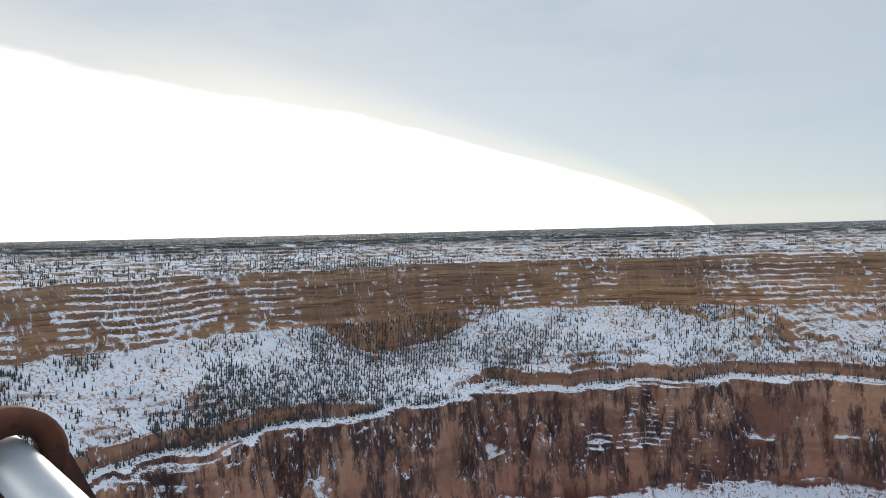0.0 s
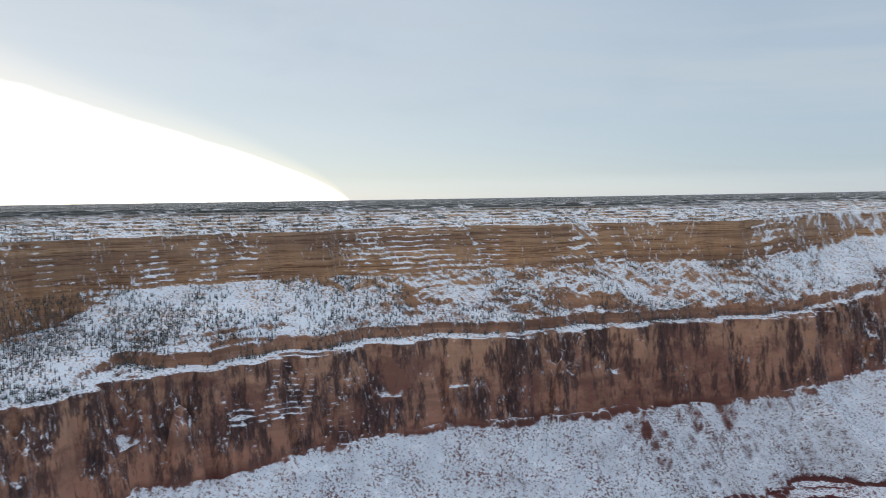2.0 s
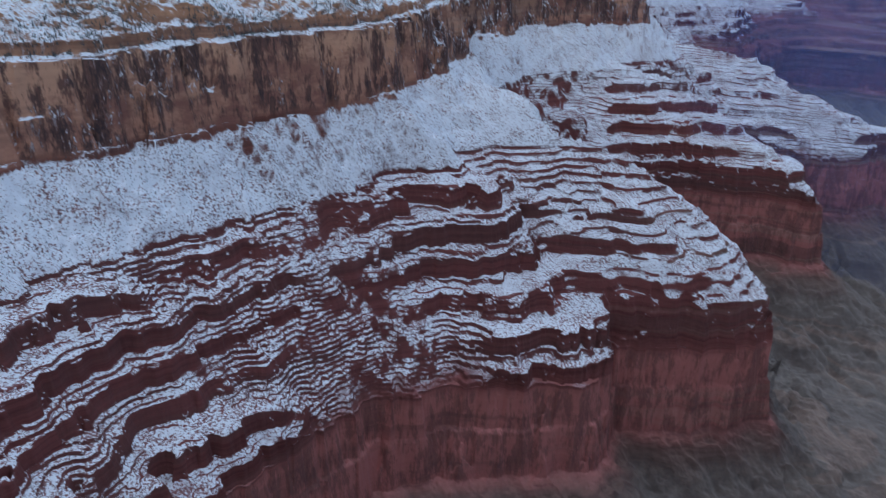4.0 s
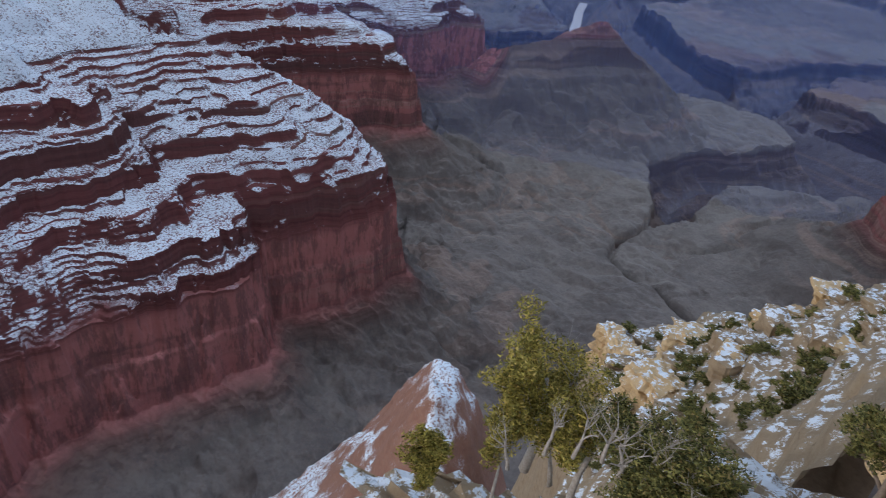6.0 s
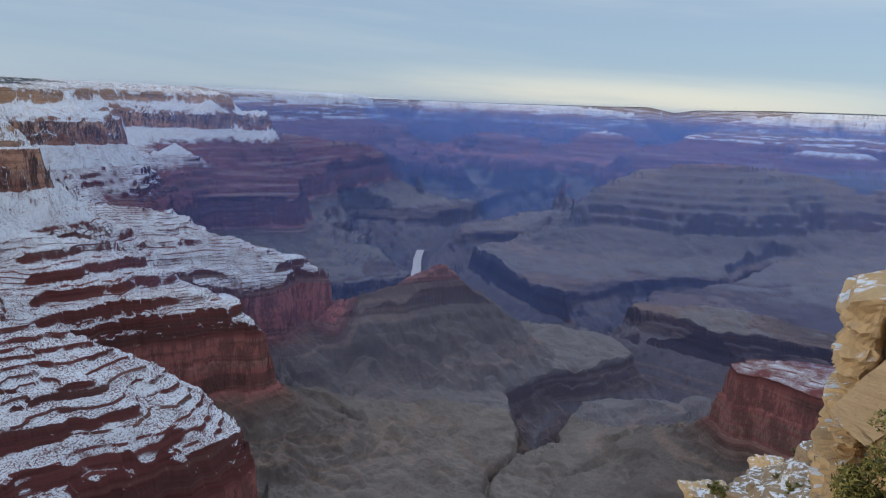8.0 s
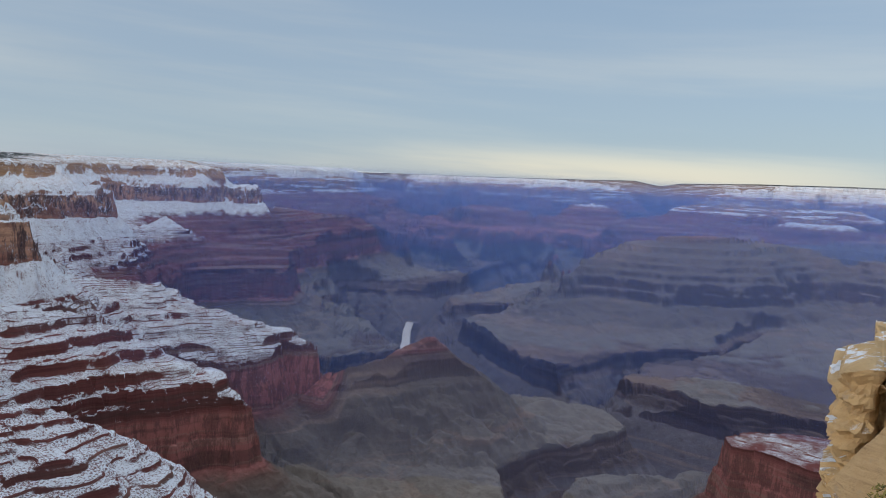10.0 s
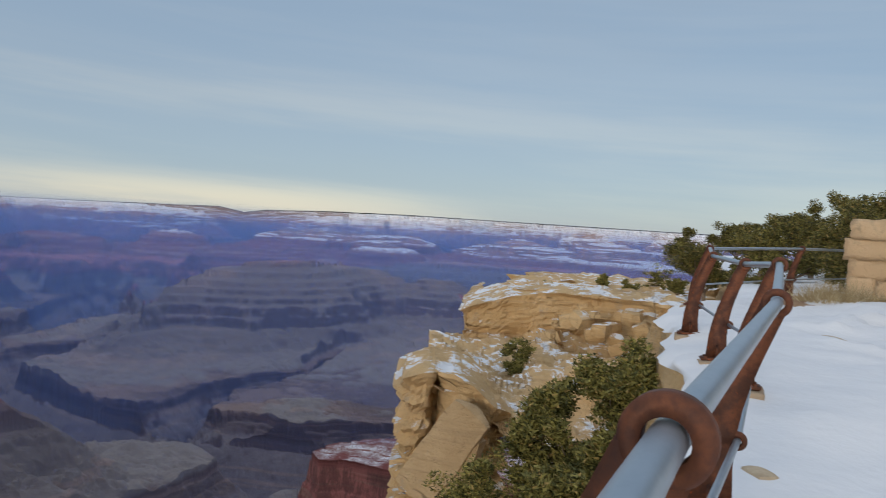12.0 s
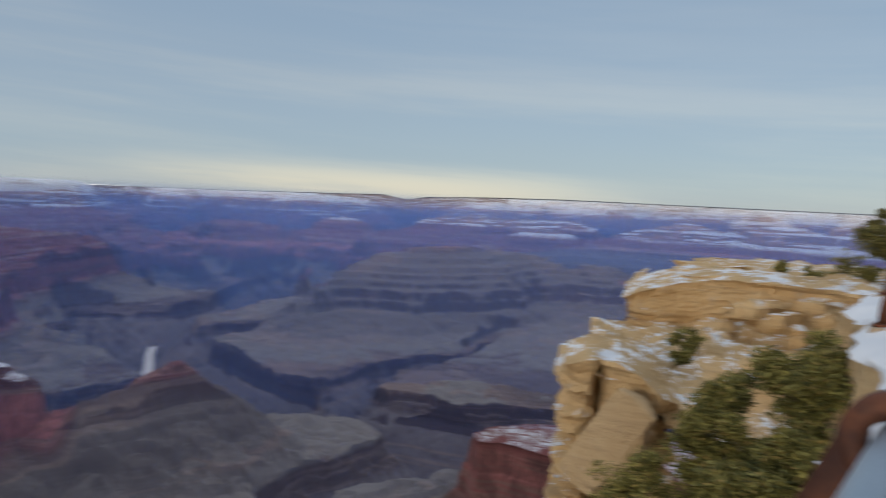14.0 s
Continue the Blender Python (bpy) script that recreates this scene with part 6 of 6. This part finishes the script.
for k in range(9):
    foot = Vector((*flat_at(112.15, 17.0), 0)) + Vector((*(inwards * (0.32 * k + 0.02)), E0 - 1.05 + 0.175 * k))
    off = Vector((*side.normalized(), 0))
    if k < 5:
        drift("snow_drift", foot + off * (0.48 - 0.03 * k), (0.18 + 0.05 * k, 0.24, 0.08 + 0.015 * k), 10 + k, "snow lying on the end of a stone step")
    else:
        drift("snow_drift", foot + off * 0.04, (0.66, 0.34, 0.16), 10 + k, "snow covering a whole stone step")
drift("snow_drift", Vector((*flat_at(112.3, 20.5), E0 + 0.22)), (0.8, 0.9, 0.22), 3, "smooth snow above the steps")
drift("snow_drift", spot(112.8, 20.8, 1.95) - Vector((0, 0, 0.06)), (1.5, 0.45, 0.10), 4, "snow cap on the low parapet")
drift("snow_drift", spot(118.5, 15.4, 2.9) - Vector((0, 0, 0.16)), (1.0, 0.8, 0.25), 5, "snow heap on top of the stone wall")
drift("snow_drift", spot(122.5, 14.2, 3.2) - Vector((0, 0, 0.18)), (1.2, 0.8, 0.25), 6, "snow heap on the ground above the wall")


def tuft(at, tall, wide, seed, label, blades=520):
    """A clump of dry grass: thin bent blades."""
    rnd = np.random.RandomState(seed)
    n = blades
    foot = np.stack([rnd.normal(size=n) * wide * 0.28, rnd.normal(size=n) * wide * 0.28, np.zeros(n)], 1)
    way = np.stack([rnd.normal(size=n) * 0.75, rnd.normal(size=n) * 0.75, np.ones(n)], 1)
    way /= np.linalg.norm(way, axis=1)[:, None]
    long = tall * (0.5 + 0.6 * rnd.rand(n, 1))
    tip = foot + way * long + np.stack([rnd.normal(size=n) * 0.1, rnd.normal(size=n) * 0.1, -0.12 * rnd.rand(n)], 1) * tall
    across = np.cross(way, rnd.normal(size=(n, 3)))
    across /= np.linalg.norm(across, axis=1)[:, None]
    w = 0.003 + 0.004 * rnd.rand(n, 1)
    pts = np.stack([foot - across * w, foot + across * w, tip], 1).reshape(-1, 3)
    me = bpy.data.meshes.new("grass_tuft")
    me.from_pydata(pts.tolist(), [], [(3 * i, 3 * i + 1, 3 * i + 2) for i in range(n)])
    me.materials.append(M_DRY)
    ob = new("grass_tuft", me)
    ob.location = at
    return tagged(ob, label, "grass", "dry grass tufts")


def on_ground(turn, dist, lift=0.0):
    x, y = flat_at(turn, dist)
    return Vector((x, y, float(ground_z(np.array([x]), np.array([y]))[0]) + lift))


for k, (turn, dist, tall, wide) in enumerate(((105.0, 15.0, 0.45, 0.7), (106.0, 15.4, 0.55, 0.7), (107.1, 15.6, 0.6, 0.7), (108.9, 16.0, 0.4, 0.5), (110.4, 15.9, 0.3, 0.5), (111.9, 15.6, 0.25, 0.4),
                                              (111.6, 12.6, 0.3, 0.4), (112.2, 12.2, 0.35, 0.5), (116.0, 13.0, 0.5, 0.5), (117.0, 12.2, 0.6, 0.6), (118.0, 11.6, 0.4, 0.5), (121.2, 10.9, 0.25, 0.5), (122.4, 10.6, 0.2, 0.4))):
    tuft(on_ground(turn, dist, -0.03), tall, wide, 100 + k, "straw-coloured dry grass tuft poking through the snow")
for k, (turn, dist) in enumerate(((118.8, 14.9), (120.4, 14.4), (121.9, 13.9), (123.3, 13.6), (124.6, 13.3), (119.6, 15.5), (122.7, 14.6))):
    p = spot(turn, dist, 0)
    tuft(Vector((p.x, p.y, E0 + 0.52)), 0.5, 0.8, 130 + k, "straw-coloured dry grass above the stone wall")
for k, (turn, dist, s) in enumerate(((106.2, 10.6, 0.6), (101.9, 4.3, 0.14), (105.8, 3.95, 0.17), (119.0, 4.05, 0.22), (121.0, 8.6, 0.2), (110.4, 9.2, 0.1))):
    p = on_ground(turn, dist, -0.07)
    rock("flat_stone", p, (s * 1.1, s * 0.75, 0.075), 150 + k, M_FLAT, "flat tan stone showing through the snow", "stone", 20 * k, 12, 0.75, 0.3, 0.45, group="stones in the snow")
rock("red_dirt_patch", on_ground(104.2, 15.8, -0.10), (2.6, 1.3, 0.16), 172, M_DIRT, "bare red-brown dirt beside the path", "dirt", 12, 10, 0.3, 0.5, 0.35)
# dark rock added in place of a shaded hole in the snow
rock("dark_hole_rock", on_ground(109.2, 3.95, -0.06), (0.05, 0.17, 0.10), 170, M_STEP, "small dark rock standing in for a shaded hole in the snow", "stump", 40, 9, 0.7)

# ---- slopes and trees below the overlook ----
def rim_slope():
    """The rubble slope under the outcrop."""
    turns_ = np.arange(46, 77, 0.3)
    reach_ = np.concatenate([np.linspace(24, 92, 110), np.linspace(92.5, 112, 14)])
    a, r = np.meshgrid(turns_, reach_, indexing="ij")
    x, y = r * np.sin(np.radians(a)), r * np.cos(np.radians(a))
    z = -61 + (a - 53) * 1.02 + (86 - r) * 0.33 + 7 * fbm(x, y, 22, 4, 101) + 1.6 * fbm(x, y, 3.5, 3, 103)
    edge = 88 + 14 * fbm(x, y, 16, 3, 107)
    z = z - np.clip(r - edge, 0, 40) * 3.0
    left = 52 + 4 * fbm(x, y, 12, 3, 109)
    z = z - np.clip(left - a, 0, 20) * 9.0
    step = np.floor(z / 2.2 + 0.6 * fbm(x, y, 9, 2, 111)) * 2.2
    z = z * 0.45 + step * 0.55
    v = np.stack([x, y, z + EYE.z], -1).reshape(-1, 3)
    g = np.arange(a.size).reshape(a.shape)
    q = np.stack([g[:-1, :-1], g[:-1, 1:], g[1:, 1:], g[1:, :-1]], -1).reshape(-1, 4)[:, ::-1]
    tagged(sheet("rubble_slope", q, v, M_SLOPE, {}), "rubble slope of tan rock, snow and shrubs below the rim", "slope", kind="structure")

    def height(turn, rr):
        i = np.argmin(np.abs(turns_ - turn))
        k = np.argmin(np.abs(reach_ - rr))
        return z[i, k] + EYE.z
    return height


slope_z = rim_slope()
rnd = random.Random(12)
for k in range(90):
    turn, rr = rnd.uniform(53, 76), rnd.uniform(44, 87)
    s = rnd.uniform(0.7, 2.6) * rnd.uniform(0.6, 1)
    x, y = flat_at(turn, rr)
    rock("slope_boulder", (x, y, slope_z(turn, rr) - 0.4 * s), (s * rnd.uniform(0.9, 1.8), s * rnd.uniform(0.9, 1.5), s * rnd.uniform(0.7, 1.4)), 200 + k, M_SLOPE, "snow-dusted tan boulder on the rubble slope", "boulder", rnd.uniform(0, 180), 6, 0.2, 0.5, 0.7, group="boulders on the slope")
for k, turn in enumerate((52.6, 53.6, 54.8, 56.2)):
    x, y = flat_at(turn, 84 - 3 * k)
    rock("slope_crag", (x, y, slope_z(turn, 84 - 3 * k) - 4.5), (4.5, 4.2, 8.5 - k), 260 + k, M_LIME, "orange-tan crag at the edge of the rubble slope", "crag", 30 * k, 12, 0.2, 0.8, 0.7, group="crags of the slope")
for k in range(12):
    turn, rr = 54 + 1.8 * k, rnd.uniform(50, 80)
    x, y = flat_at(turn, rr)
    s = rnd.uniform(2.2, 4.6)
    rock("slope_crag", (x, y, slope_z(turn, rr) - 0.62 * s), (s * 1.3, s, s * 1.15), 270 + k, M_LIME, "tan limestone crag standing out of the rubble slope", "crag", 40 * k, 13, 0.2, 0.6, 0.75, group="crags of the slope")
shrub = tree("slope_shrub", (0, 0, 0), 1.9, 2.0, 300, "dark-green juniper shrub on the rubble slope", M_NEEDLE, "shrub", per=24, leaf=0.34, clumps=26, group="shrubs on the slope", lift=0.05, clump=0.24)
first = True
for k in range(170):
    turn, rr = rnd.uniform(53, 76), rnd.uniform(40, 88)
    x, y = flat_at(turn, rr)
    m = Matrix.Translation((x, y, slope_z(turn, rr) - 0.1)) @ Matrix.Rotation(rnd.uniform(0, 6.28), 4, "Z") @ Matrix.Scale(1.0, 4)
    if first:
        shrub.matrix_basis, first = m, False
    else:
        o = copy_thing(shrub, m)
        s = rnd.uniform(0.3, 1.1)
        o.scale = (s, s, s * rnd.uniform(0.7, 1.1))

# the red knob with snow
def knob():
    turns_ = np.arange(8, 52, 0.5)
    reach_ = np.linspace(84, 150, 70)
    a, r = np.meshgrid(turns_, reach_, indexing="ij")
    x, y = r * np.sin(np.radians(a)), r * np.cos(np.radians(a))
    crest = np.interp(a, (8, 17, 25, 30, 34, 36.2, 38.5, 41, 46), (-170, -150, -136, -121, -105, -97, -99, -108, -140))
    z = crest - np.abs(r - 108) * 0.75 + 6 * fbm(x, y, 16, 4, 121) + 2.0 * fbm(x, y, 3, 3, 123)
    z = z * 0.6 + 0.4 * np.floor(z / 3) * 3
    v = np.stack([x, y, z + EYE.z], -1).reshape(-1, 3)
    g = np.arange(a.size).reshape(a.shape)
    q = np.stack([g[:-1, :-1], g[:-1, 1:], g[1:, 1:], g[1:, :-1]], -1).reshape(-1, 4)[:, ::-1]
    tagged(sheet("snowy_knob", q, v, M_KNOB, {}), "red rock knob under patchy snow", "rock", kind="structure")


knob()
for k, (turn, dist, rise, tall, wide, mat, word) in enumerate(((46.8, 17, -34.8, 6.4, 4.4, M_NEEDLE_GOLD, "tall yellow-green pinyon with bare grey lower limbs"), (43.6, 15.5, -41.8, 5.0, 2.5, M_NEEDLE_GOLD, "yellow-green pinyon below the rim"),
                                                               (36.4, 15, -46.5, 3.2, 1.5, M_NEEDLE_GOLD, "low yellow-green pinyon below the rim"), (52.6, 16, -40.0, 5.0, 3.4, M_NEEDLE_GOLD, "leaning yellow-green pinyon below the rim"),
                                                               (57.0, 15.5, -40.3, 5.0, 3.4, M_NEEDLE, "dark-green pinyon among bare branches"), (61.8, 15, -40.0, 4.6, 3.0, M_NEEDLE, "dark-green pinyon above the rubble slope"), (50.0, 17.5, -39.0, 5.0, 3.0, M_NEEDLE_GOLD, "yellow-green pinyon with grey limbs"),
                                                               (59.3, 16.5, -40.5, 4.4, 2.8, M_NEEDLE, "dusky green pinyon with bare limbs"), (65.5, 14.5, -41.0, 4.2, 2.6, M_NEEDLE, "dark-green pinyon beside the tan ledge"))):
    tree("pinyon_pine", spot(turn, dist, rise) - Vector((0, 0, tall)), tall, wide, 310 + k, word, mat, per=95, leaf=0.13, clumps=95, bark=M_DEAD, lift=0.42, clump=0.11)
for k, (turn, rise) in enumerate(((48.5, -40.5), (51.5, -40), (54.5, -39.5), (56.5, -40.5), (59, -40), (61, -40.5), (64, -40), (45, -42.5))):
    tree("dead_branch", spot(turn, 14.5, rise) - Vector((0, 0, 2.4)), 2.4, 1.8, 330 + k, "bare bleached branches of a dead shrub", M_NEEDLE, "branch", per=4, leaf=0.08, clumps=8, bark=M_DEAD, lift=0.6, group="dead branches")
# ledge that carries those trees
rock("rock_ledge", low_spot(52, 14, -54, 14), (13, 7, 14), 350, M_SLOPE, "snowy limestone ledge with pinyons far below the rail", "rock", -50 + 8, 22, 0.12, 0.6, 0.8)
rock("rock_ledge", low_spot(73, 15, -44, 14), (6, 5, 14), 351, M_SLOPE, "tan limestone ledge below the outcrop", "rock", -70, 20, 0.14, 0.5, 0.75)
